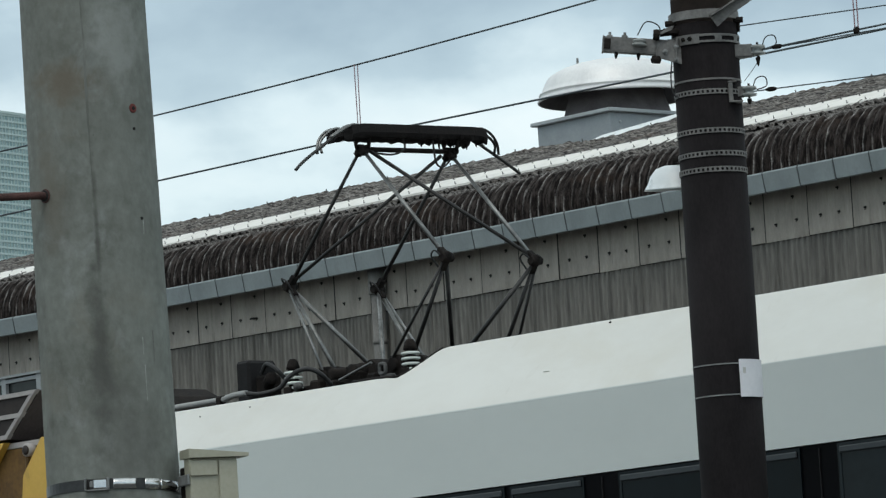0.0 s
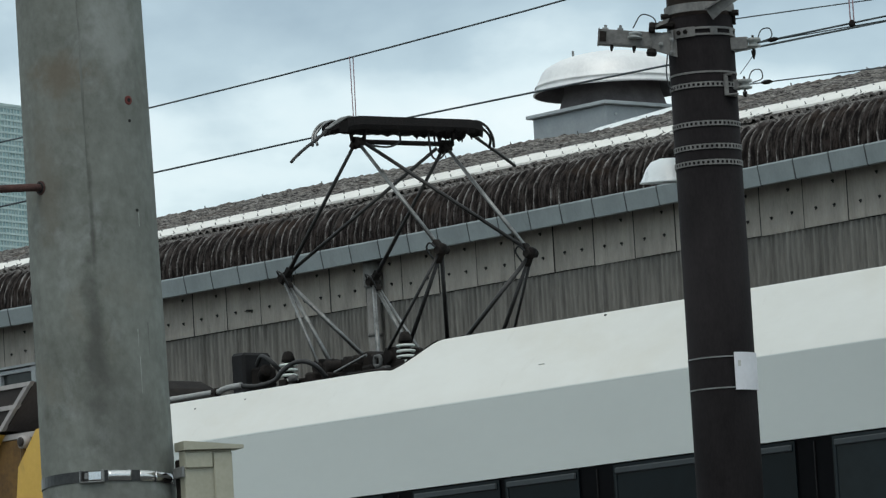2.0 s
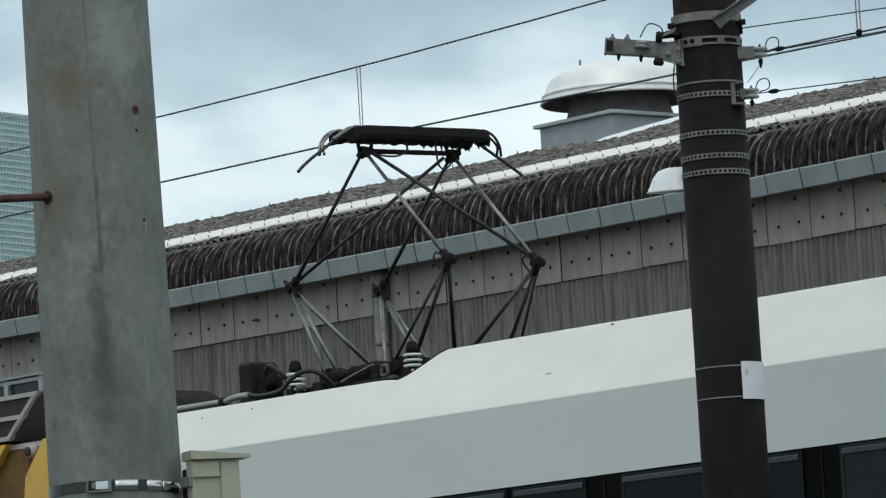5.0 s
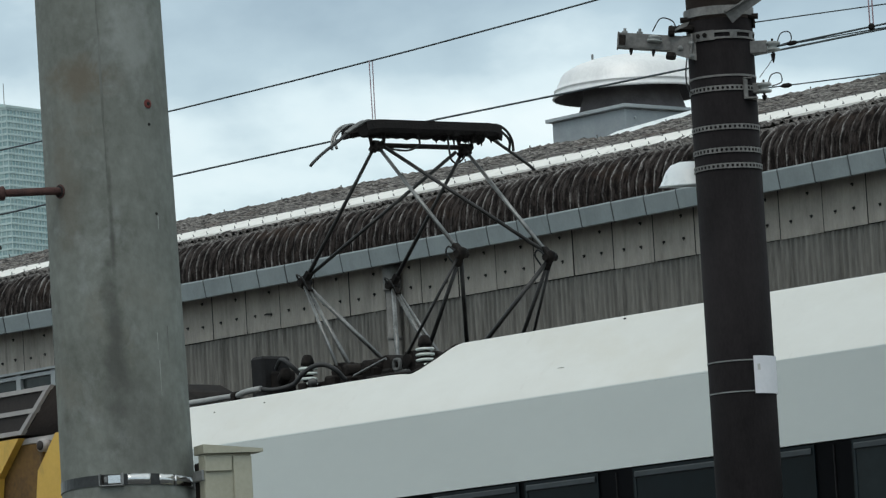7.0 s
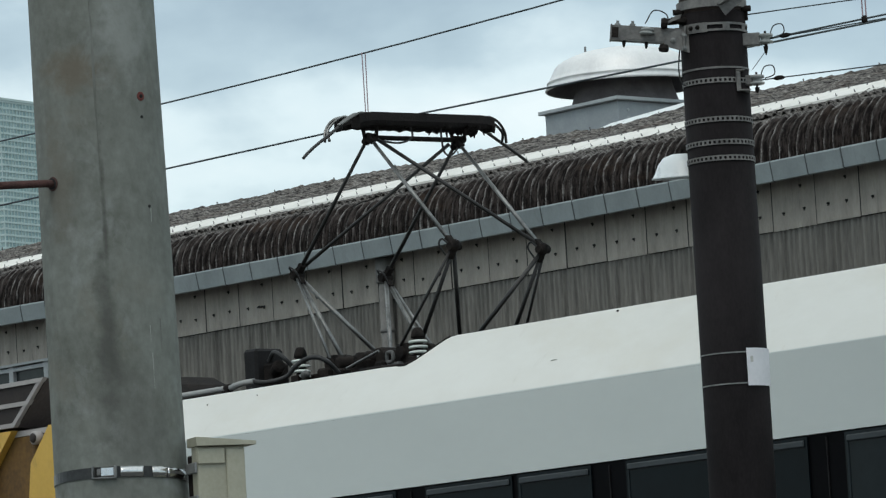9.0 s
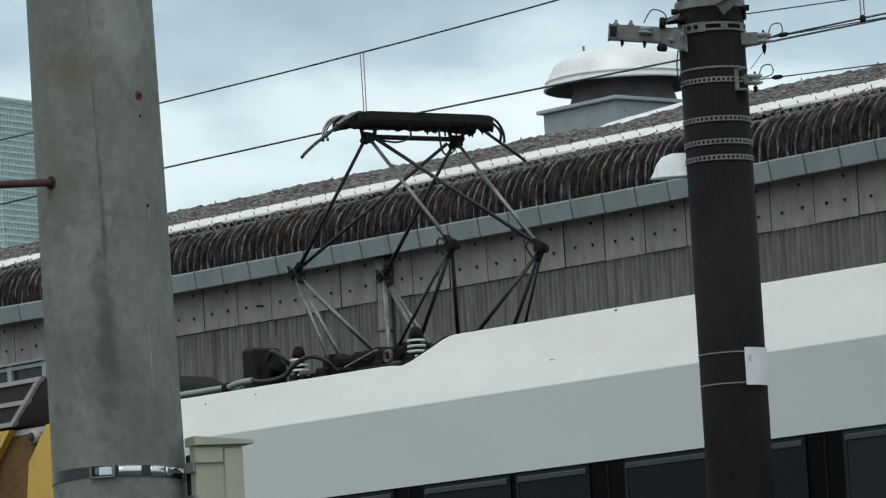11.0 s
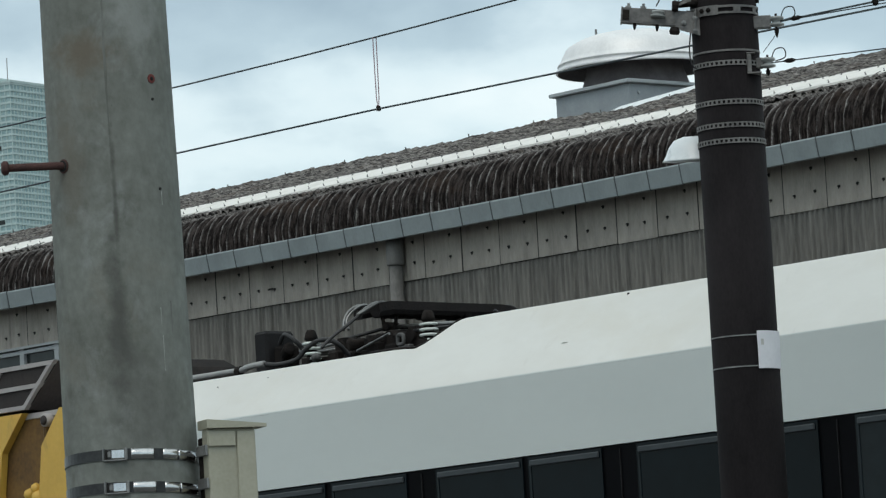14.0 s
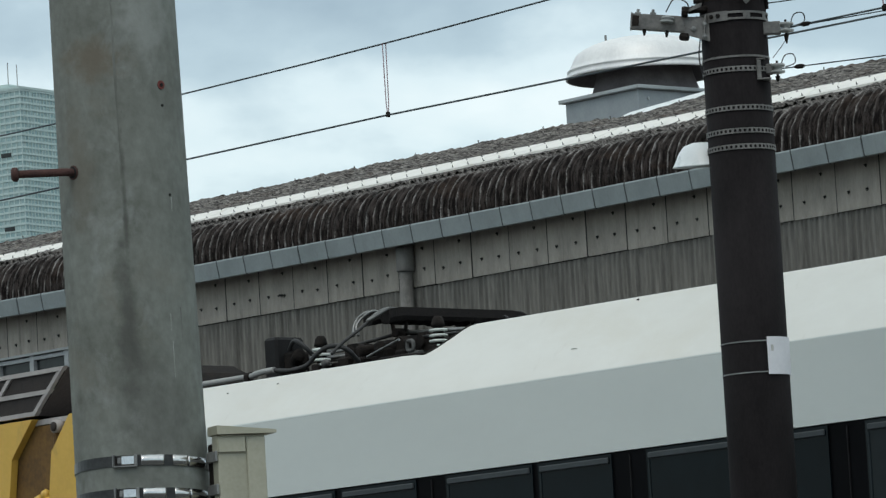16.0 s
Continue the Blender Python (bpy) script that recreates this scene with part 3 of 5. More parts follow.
    while x < X1 - 0.1:
        bm = B()
        lift, wob = rng.uniform(-0.006, 0.012), rng.uniform(-0.01, 0.01)
        cols = []
        for i in range(ribs * sub + 1):
            u = i / sub
            rib_lift = noise.noise((math.floor(u + 0.5) * 3.1 + s * 17.0, 2.0, 0.5)) * 0.012
            off = u - math.floor(u + 0.5)
            wave = 0.030 * math.cos(2 * math.pi * u) + 0.014 * math.exp(-(off / 0.11) ** 2) + rib_lift
            col = []
            for j, (y, z) in enumerate(prof):
                y0, z0 = prof[max(j - 1, 0)]
                y1, z1 = prof[min(j + 1, len(prof) - 1)]
                ny, nz = -(z1 - z0), (y1 - y0)
                ln = math.hypot(ny, nz)
                rough = 0.011 * noise.noise(((x + u * pitch) * 11, z * 13, y * 13)) + 0.009 * noise.noise(((x + u * pitch) * 34, z * 26, y * 26))
                d = wave * (1.0 if j < 10 else 0.45) + rough * (1.0 if j < 10 else 1.5) + lift
                px = x + u * pitch + 0.009 * noise.noise((z * 7 + y * 5, s * 7.3 + math.floor(u + 0.5) * 1.7, 7.0))
                col.append(bm.verts.new((px, y + ny / ln * d, z + nz / ln * d + sag(px) * 0.6 + wob * (j / 14))))
            cols.append(col)
        for a, b in zip(cols, cols[1:]):
            for j in range(len(prof) - 1):
                bm.faces.new((a[j], b[j], b[j + 1], a[j + 1]))
        run = [0.0]
        for (ya, za), (yb, zb) in zip(prof, prof[1:]):
            run.append(run[-1] + math.hypot(yb - ya, zb - za))
        uv = bm.loops.layers.uv.new("ribs")
        place = {v: (i / sub + s * ribs, run[j]) for i, col in enumerate(cols) for j, v in enumerate(col)}
        for f in bm.faces:
            for q in f.loops:
                q[uv].uv = place[q.vert]
        part("eaves_sheet", bm, EAVES, h, "" if s else "blackened corrugated sheet with grey lichen streaks bent over the eaves", smooth=True)
        # corrugated lower edge of the roof sheet that laps over it
        bm = B()
        cols = []
        for i in range(ribs * 10 + 1):
            u = i / 10
            px = x + u * pitch
            col = []
            low = 30.325 + 0.018 * noise.noise((math.floor(u + 0.5) * 2.3, s * 5.1, 2.0))
            for k, y in enumerate((low, 30.42, 30.50, 30.57)):
                z = 7.382 + (y - 30.35) * 0.358
                d = (0.024, 0.018, 0.010, -0.006)[k] + (0.026, 0.018, 0.012, 0.006)[k] * math.cos(2 * math.pi * u) + 0.007 * noise.noise((px * 13, y * 15, 3.0))
                col.append(bm.verts.new((px, y - 0.34 * d, z + 0.94 * d + sag(px) * 0.6)))
            col.insert(0, bm.verts.new(col[0].co + Vector((0, 0.006, -0.008))))
            cols.append(col)
        for p, q in zip(cols, cols[1:]):
            for j in range(4):
                bm.faces.new((p[j], q[j], q[j + 1], p[j + 1]))
        part("lap_sheet", bm, LICHEN_TOP, h, "" if s else "ragged corrugated edge of the roof sheet", smooth=True)
        x += pitch * ribs
        s += 1
    # white flashing strips with hook bolts above the eaves sheets
    x, strip_mesh, hook_mesh = X0, None, None
    while x < X1 - 0.1:
        at = pose(x, 30.56, 7.474 + rng.uniform(-0.002, 0.002), 0, rng.uniform(-0.10, 0.10), 0)
        if strip_mesh:
            p = part("flashing_strip", None, None, h, at=at, mesh=strip_mesh)
        else:
            bm = B()
            a = [bm.verts.new((q, y, z)) for q in (0, 0.458) for y, z in ((0, 0), (0.0, 0.022), (0.41, 0.166), (0.41, 0.144))]
            for q in ((0, 1, 2, 3), (7, 6, 5, 4), (0, 4, 5, 1), (1, 5, 6, 2), (2, 6, 7, 3), (3, 7, 4, 0)):
                bm.faces.new([a[i] for i in q])
            p = part("flashing_strip", bm, FLASHING, h, "white roof flashing strip held by hook bolts", at=at)
            strip_mesh = p.data
        for bx, by in ((0.02, 0.05), (0.13, 0.34), (0.25, 0.05), (0.36, 0.34)):
            at = pose(bx, by, 0.022 + by * 0.35, 20, 0, rng.uniform(-30, 30))
            if hook_mesh:
                part("hook_bolt", None, None, p, at=at, mesh=hook_mesh)
            else:
                bb = B()
                lathe(bb, [(0.010, -0.004), (0.010, 0.004), (0.0045, 0.007), (0.0035, 0.026), (0.0, 0.027)], 7)
                hook_mesh = part("hook_bolt", bb, LUG, p, "weathered hook bolt", at=at).data
        x += 0.46
    # upper roof slope, rough with lichen, with its uneven sheet laps
    x, s = X0, 0
    while x < X1 - 0.1:
        bm = B()
        length = 1.0
        lift = rng.uniform(-0.006, 0.010)
        cols = []
        n = 48
        for i in range(n + 1):
            u = length * i / n
            col = []
            for j in range(8):
                q = j / 7
                y, z = 30.93 + 1.07 * q, 7.614 + 0.366 * q
                d = 0.005 * math.cos(2 * math.pi * (x + u) / 0.13) + 0.016 * noise.noise(((x + u) * 3, y * 7, 1)) + 0.014 * noise.noise(((x + u) * 9, y * 16, 3)) + 0.012 * noise.noise(((x + u) * 24, y * 20, 5)) + lift * q - 0.008 * q * (u / length) - 0.045 * q * math.exp(-((x + u + 34.35) / 0.75) ** 2)
                col.append(bm.verts.new((x + u, y, z + d)))
            col.append(bm.verts.new((x + u, 32.1, 7.86)))
            cols.append(col)
        for a, b in zip(cols, cols[1:]):
            for j in range(8):
                bm.faces.new((a[j], b[j], b[j + 1], a[j + 1]))
        part("roof_sheet", bm, LICHEN_TOP, h, "" if s else "lichen-covered grey corrugated roof sheet")
        bb = B()
        tube(bb, [(x + 0.1, 31.92, 7.88), (x + 0.1, 31.9, 7.985 - 0.045 * math.exp(-((x + 34.25) / 0.75) ** 2))], 0.006, 6)
        part("ridge_bolt", bb, LUG, h)
        x += length * 0.985
        s += 1
    bm = B()
    vs = [[bm.verts.new((x, y, z)) for y, z in ((30.4, 7.27), (30.93, 7.47), (32.0, 7.83), (36.2, 8.30), (42.24, 6.9), (30.3, 6.9))] for x in (X0, X1)]
    for i in range(6):
        bm.faces.new((vs[0][i], vs[1][i], vs[1][(i + 1) % 6], vs[0][(i + 1) % 6]))
    bm.faces.new(vs[0]), bm.faces.new(vs[1][::-1])
    part("roof_deck", bm, LICHEN_TOP, h)
    # clerestory windows at the far end of the wall
    wx = -46.6
    while wx < -40.7:
        win = part("window", box(B(), wx + 0.02, wx + 0.6, WALL_Y - 0.004, WALL_Y + 0.02, 5.62, 6.27), HALL_GLASS, h, "dark hall window in a pale aluminium frame")
        for args in ((wx - 0.03, wx + 0.045, 5.56, 6.34), (wx + 0.045, wx + 0.59, 6.262, 6.30), (wx + 0.045, wx + 0.59, 5.56, 5.63)):
            part("window_frame", box(B(), args[0], args[1], WALL_Y - 0.045, WALL_Y + 0.025, args[2], args[3]), ALUMINIUM, win)
        wx += 0.62
    part("window_head", box(B(), -46.7, -40.6, WALL_Y - 0.07, WALL_Y + 0.03, 6.315, 6.340), ALUMINIUM, h, "pale metal drip strip above the windows")
    return h


hall()


def roof_fan():
    """A mushroom roof ventilator on its sheet metal curb."""
    f = thing("roof_ventilator", "large pale metal mushroom ventilator on a blue-grey roof curb", "ventilator", pose(-35.524, 33.147, 7.7))
    part("curb", box(B(), -0.49, 0.595, -0.49, 0.83, 0.0, 0.612, 0.008), FAN_BOX, f, "blue-grey sheet metal curb")
    part("curb_cap", box(B(), -0.54, 0.645, -0.54, 0.88, 0.612, 0.650, 0.006), FASCIA_PALE, f, "pale metal rim of the curb")
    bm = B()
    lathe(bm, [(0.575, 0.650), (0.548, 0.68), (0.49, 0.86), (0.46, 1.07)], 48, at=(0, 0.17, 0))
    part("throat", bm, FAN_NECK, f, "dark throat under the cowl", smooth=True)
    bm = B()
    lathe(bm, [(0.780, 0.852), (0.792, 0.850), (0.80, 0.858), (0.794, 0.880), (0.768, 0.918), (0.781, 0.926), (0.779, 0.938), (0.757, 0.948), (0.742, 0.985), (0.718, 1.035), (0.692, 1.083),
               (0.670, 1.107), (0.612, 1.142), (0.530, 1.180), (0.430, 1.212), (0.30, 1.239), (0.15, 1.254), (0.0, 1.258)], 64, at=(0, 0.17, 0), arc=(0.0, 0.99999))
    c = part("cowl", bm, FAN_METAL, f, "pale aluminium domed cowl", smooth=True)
    # inner face split off and coloured dark for the shade under the dome
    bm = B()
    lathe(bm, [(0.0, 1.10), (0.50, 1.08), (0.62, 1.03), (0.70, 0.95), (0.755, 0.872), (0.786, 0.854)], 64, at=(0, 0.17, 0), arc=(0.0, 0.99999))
    part("cowl_lining", bm, FAN_NECK, c, "inside of the cowl, coloured dark for shade", smooth=True)
    bm = B()
    lathe(bm, [(0.012, 1.20), (0.012, 1.32), (0.0, 1.325)], 8, at=(-0.36, 0.0, 0))
    part("lifting_eye", bm, GALVANISED, c)
    bm = B()
    prism(bm, [(0.95, 0.225), (1.14, 0.10), (2.34, 0.10), (2.34, 0.322), (1.17, 0.264)], -1.15, -0.95)
    for v in bm.verts:
        if v.co.z < 0.15:
            v.co.y -= 0.14
    part("roof_flashing", bm, LAMP_WHITE, f, "pale sloping flashing beside the curb")
    for i, z in enumerate((0.44, 0.52)):
        bm = B()
        lathe(bm, [(0.016, 0.0), (0.016, 0.01), (0.0, 0.014)], 8, at=(0.596, -0.36, z), axis=(1, 0, 0))
        part("rivet", bm, FASCIA_PALE, f)


roof_fan()


def tower():
    """A far glass office tower."""
    deep = 1500.0
    k = deep / 420.0
    corner = Vector((-338.77 * k, 243.866 * k, 0))
    top = 0.6 + (63.52 - 1.6) * k
    a, b = radians(34), radians(56)
    d1 = math.cos(a) * AWAY + math.sin(a) * ACROSS
    d2 = math.cos(b) * AWAY - math.sin(b) * ACROSS
    m = Matrix(((d1.x, d2.x, 0, corner.x), (d1.y, d2.y, 0, corner.y), (0, 0, 1, 0), (0, 0, 0, 1)))
    t = thing("office_tower", "distant teal glass office tower with pale floor bands and roof antennas", "building", m)
    L1, L2 = 44.0, 16.0
    part("wall", box(B(), 0.25, L1, 0.25, L2, 0.0, top - 0.6), TOWER_GLASS, t, "teal curtain wall glass")
    z, band, mull = top - 0.9, None, None
    count = 0
    while z > 2:
        at = pose(0, 0, z)
        if band:
            part("floor_band", None, None, t, at=at, mesh=band)
        else:
            bm = B()
            box(bm, 0, L1 + 0.2, 0, 0.35, 0, 0.62)
            box(bm, 0, 0.35, 0.35, L2 + 0.2, 0, 0.62)
            band = part("floor_band", bm, TOWER_FRAME, t, "pale floor band", at=at).data
        z -= 1.98
        count += 1
    for i in range(0, 28):
        at = pose(i * 1.6, 0.05, 0)
        if mull:
            part("mullion", None, None, t, at=at, mesh=mull)
        else:
            bm = B()
            box(bm, 0, 0.24, 0, 0.2, 0, top - 0.7)
            mull = part("mullion", bm, TOWER_FRAME, t, at=at).data
    for i in range(1, 8):
        part("mullion", None, None, t, at=pose(0.24, i * 2.1, 0, 0, 0, 90), mesh=mull)
    for zz in (-21.0, -44.0):
        part("plant_louvre", box(B(), -0.05, 0.2, 4.5, 8.5, top + zz, top + zz + 1.3), HALL_GLASS, t, "dark louvred plant floor")
    part("parapet", box(B(), -0.2, L1, -0.2, L2, top - 0.3, top + 0.5), TOWER_FRAME, t)
    part("penthouse", box(B(), 3.0, 20, 7.0, L2 - 0.5, top, top + 2.2), TOWER_FRAME, t, "set-back pale rooftop plant room")
    for x, y, hgt in ((3.5, 7.2, 9.0), (4.0, 4.0, 8.0)):
        bm = B()
        tube(bm, [(x, y, top + 0.3), (x, y, top + hgt)], 0.14, 6)
        part("antenna", bm, GALVANISED, t, "thin roof antenna")


tower()

# ---- the tram ----
SIDE_Y, FAR_Y, ROOF_IN = 15.05, 17.55, 0.30


def tram():
    t = thing("tram", "white railcar with a pale grey side band and dark windows", "tram", pose(0, 0, 0))
    x0, x1 = -26.0, -9.0
    za, zb, zlow = 3.4395, 3.79, 3.68
    ylow = SIDE_Y + ROOF_IN * (zlow - za) / (zb - za)
    # side above the windows, a tone greyer than the roof shoulder
    bm = B()
    box(bm, x0, x1, SIDE_Y, SIDE_Y + 0.05, 3.058, 3.4312)
    box(bm, x0, x1, FAR_Y - 0.05, FAR_Y, 3.058, 3.4312)
    part("side_band", bm, SIDE_GREY, t, "side band in pale grey")
    # sloping roof shoulder, low along the equipment well, high further on
    def shoulder(sign):
        bm = B()
        base = SIDE_Y if sign > 0 else FAR_Y
        def at(x, z):
            return (x, base + sign * ROOF_IN * (z - za) / (zb - za), z)
        tops = [(x0, zlow), (-18.12, zlow - 0.002), (-18.02, zlow - 0.006), (-17.965, zlow - 0.013), (-17.935, zlow - 0.012), (-17.88, zlow + 0.008), (-17.795, zlow + 0.055), (-17.735, zlow + 0.092), (-17.70, zb - 0.005), (-17.66, zb), (x1, zb)]
        up = Vector((0, sign * ROOF_IN, zb - za)).normalized()
        outer = []
        for x, z in tops:
            foot, edge = Vector(at(x, za)), Vector(at(x, z))
            low = foot - Vector((0, 0, 0.008))
            ring = [low, low + Vector((0, 0, 0.002))]
            for k in range(1, 5):
                u = k / 5
                ring.append((1 - u) ** 2 * low + 2 * u * (1 - u) * foot + u * u * (foot + up * 0.003))
            ring += [foot + up * 0.003, foot + up * 0.012, edge - up * 0.020, edge - up * 0.014]
            for k in range(1, 4):
                u = k / 4
                ring.append((1 - u) ** 2 * (edge - up * 0.014) + 2 * u * (1 - u) * edge + u * u * (edge + Vector((0, sign * 0.014, 0))))
            ring += [edge + Vector((0, sign * 0.014, 0)), edge + Vector((0, sign * 0.02, 0)), edge + Vector((0, sign * 0.05, 0))]
            outer.append([bm.verts.new(v) for v in ring])
        for p, q in zip(outer, outer[1:]):
            for k in range(len(p) - 1):
                bm.faces.new((p[k], q[k], q[k + 1], p[k + 1]))
        for i, f in enumerate(bm.faces):
            f.material_index = 1 if i % (len(outer[0]) - 1) < 5 else 0
        return bm
    for sign in (1, -1):
        side = part("roof_shoulder", shoulder(sign), WHITE_PAINT, t, "glossy white sloping roof shoulder", smooth=True)
        side.data.materials.append(SIDE_GREY)
    # thin dark tube added along the rise to draw its soot smudge
    bm = B()
    tube(bm, [(x, SIDE_Y + ROOF_IN * (z - za) / (zb - za) + 0.014, z + 0.001) for x, z in ((-18.30, zlow), (-18.12, zlow), (-18.02, zlow - 0.004), (-17.95, zlow - 0.010), (-17.88, zlow + 0.010), (-17.795, zlow + 0.057), (-17.735, zlow + 0.094), (-17.71, zlow + 0.103))], 0.009, 8)
    part("edge_seal", bm, GRIME, t, "black soot line along the roof edge", smooth=True)
    bm = B()
    yi0, yi1 = SIDE_Y + ROOF_IN, FAR_Y - ROOF_IN
    box(bm, -17.56, x1, yi0 + 0.045, yi1 - 0.045, 3.74, 3.787)
    part("roof", bm, WHITE_PAINT, t)
    bm = B()
    box(bm, x0, -17.56, SIDE_Y + 0.15, FAR_Y - 0.15, 3.52, 3.60)
    part("roof_well", bm, GRIME, t, "grimy sunken roof well")
    bm = B()
    box(bm, -17.60, -17.575, yi0 + 0.05, yi1 - 0.05, 3.60, 3.775)
    part("well_end", bm, GRIME, t)
    bm = B()
    prism(bm, [(-18.12, 3.60), (-17.60, 3.60), (-17.60, 3.805), (-17.70, 3.815), (-17.88, 3.792), (-18.02, 3.755), (-18.10, 3.71)], yi0 + 0.16, yi0 + 0.30)
    part("end_cover", bm, GRIME, t, "black cover beside the roof well")
    # dark window band and its panes
    part("window_band", box(B(), x0, x1, SIDE_Y + 0.012, FAR_Y - 0.012, 2.0, 3.056), BLACK_TRIM, t, "black window surround")
    panes = ((-19.4, -18.45), (-18.40, -17.83), (-17.61, -16.985), (-16.945, -16.435), (-16.20, -15.03), (-14.80, -13.9), (-13.86, -13.0), (-20.6, -19.6))
    for a, b in panes:
        # one pane takes the glass colour with its reflection painted in
        p = part("window", box(B(), a, b, SIDE_Y + 0.004, SIDE_Y + 0.02, 2.15, 3.050), LIGHTER_GLASS if a == -14.80 else TRAM_GLASS, t, "dark tinted window with a grey vent rail")
        part("vent_rail", box(B(), a + 0.015, b - 0.015, SIDE_Y - 0.006, SIDE_Y + 0.006, 3.006, 3.036, 0.005), VENT_GREY, p)
        part("gasket", box(B(), a + 0.012, a + 0.024, SIDE_Y - 0.001, SIDE_Y + 0.006, 2.16, 3.005, 0.002), LIGHTER_GLASS, p)
    for x in (-16.315, -14.915, -17.72):
        part("door_seam", box(B(), x - 0.0025, x + 0.0025, SIDE_Y + 0.006, SIDE_Y + 0.016, 2.0, 3.04), DARK_BOX, t)
    part("lower_side", box(B(), x0, x1, SIDE_Y, FAR_Y, 0.55, 2.0), SIDE_GREY, t)
    wheel = None
    for x in (-23.5, -21.6, -14.0, -12.1):
        for y in (SIDE_Y + 0.55, FAR_Y - 0.55):
            if wheel:
                part("wheel", None, None, t, at=pose(x, y, 0.36), mesh=wheel)
            else:
                bm = B()
                lathe(bm, [(0.0, -0.06), (0.30, -0.06), (0.33, -0.05), (0.33, 0.04), (0.36, 0.05), (0.0, 0.06)], 24, axis=(0, 1, 0))
                wheel = part("wheel", bm, GRIME, t, at=pose(x, y, 0.36)).data
    part("bogie_frame", box(B(), -24.1, -21.0, SIDE_Y + 0.5, FAR_Y - 0.5, 0.3, 0.56), GRIME, t)
    part("bogie_frame", box(B(), -14.6, -11.5, SIDE_Y + 0.5, FAR_Y - 0.5, 0.3, 0.56), GRIME, t)
    for xa, xb in ((x0 - 0.04, x0), (x1, x1 + 0.04)):
        top = zlow if xa < -20 else zb
        inset = ROOF_IN * (top - za) / (zb - za)
        bm = B()
        ring = [(SIDE_Y, 0.55), (FAR_Y, 0.55), (FAR_Y, za), (FAR_Y - inset, top), (SIDE_Y + inset, top), (SIDE_Y, za)]
        p, q = [[bm.verts.new((x, y, z)) for y, z in ring] for x in (xa, xb)]
        bm.faces.new(p), bm.faces.new(q[::-1])
        for i in range(6):
            bm.faces.new((p[i], q[i], q[(i + 1) % 6], p[(i + 1) % 6]))
        part("end_panel", bm, WHITE_PAINT, t)
    # small marks on the white paint
    for x, z, w, hh in ((-16.49, 3.774, 0.010, 0.0055), (-19.05, 3.635, 0.0045, 0.0035), (-19.45, 3.625, 0.0032, 0.0045), (-16.76, 3.57, 0.026, 0.0007)):
        y = SIDE_Y + ROOF_IN * (z - za) / (zb - za)
        bm = B()
        lathe(bm, [(w, -0.002), (w * 0.8, 0.003), (0.0, 0.004)], 7)
        part("paint_chip" if hh > 0.003 else "scuff_mark", bm, GRIME if hh > 0.003 else SCUFF, t, at=Matrix.Translation((x, y - 0.001, z)) @ Euler((radians(49), 0, 0)).to_matrix().to_4x4() @ Matrix.Diagonal((1, hh / w, 1, 1)))


tram()

# ---- roof equipment and the pantograph ----
PX, PY, PZ = -19.0, 16.3, 3.825
PIVOT, HALF = 0.285, 0.30
LOWERS_LONG, UPPERS_LONG = {-1: 0.622, 1: 0.606}, {-1: 0.909, 1: 0.893}


def insulator(parent, x, y):
    i = part("insulator", lathe(B(), [(0.03, 0.0), (0.03, 0.05)], 16), GALVANISED, parent, "white ribbed porcelain post insulator with a dark cap", at=pose(x, y, 3.60 - PZ))
    # near-black core gives the gaps between the discs their shade
    bm = B()
    lathe(bm, [(0.027, 0.04), (0.027, 0.285)], 16)
    part("core", bm, GRIME, i, smooth=True)
    for k in range(5):
        z = 0.145 + 0.027 * k
        bm = B()
        lathe(bm, [(0.026, z), (0.046, z + 0.001), (0.050, z + 0.006), (0.046, z + 0.012), (0.026, z + 0.016)], 24)
        part("porcelain_disc", bm, PORCELAIN, i, smooth=True)
    bm = B()
    lathe(bm, [(0.036, 0.278), (0.034, 0.295), (0.027, 0.318), (0.018, 0.33), (0.0, 0.333)], 16)
    part("cap", bm, GRIME, i, smooth=True)


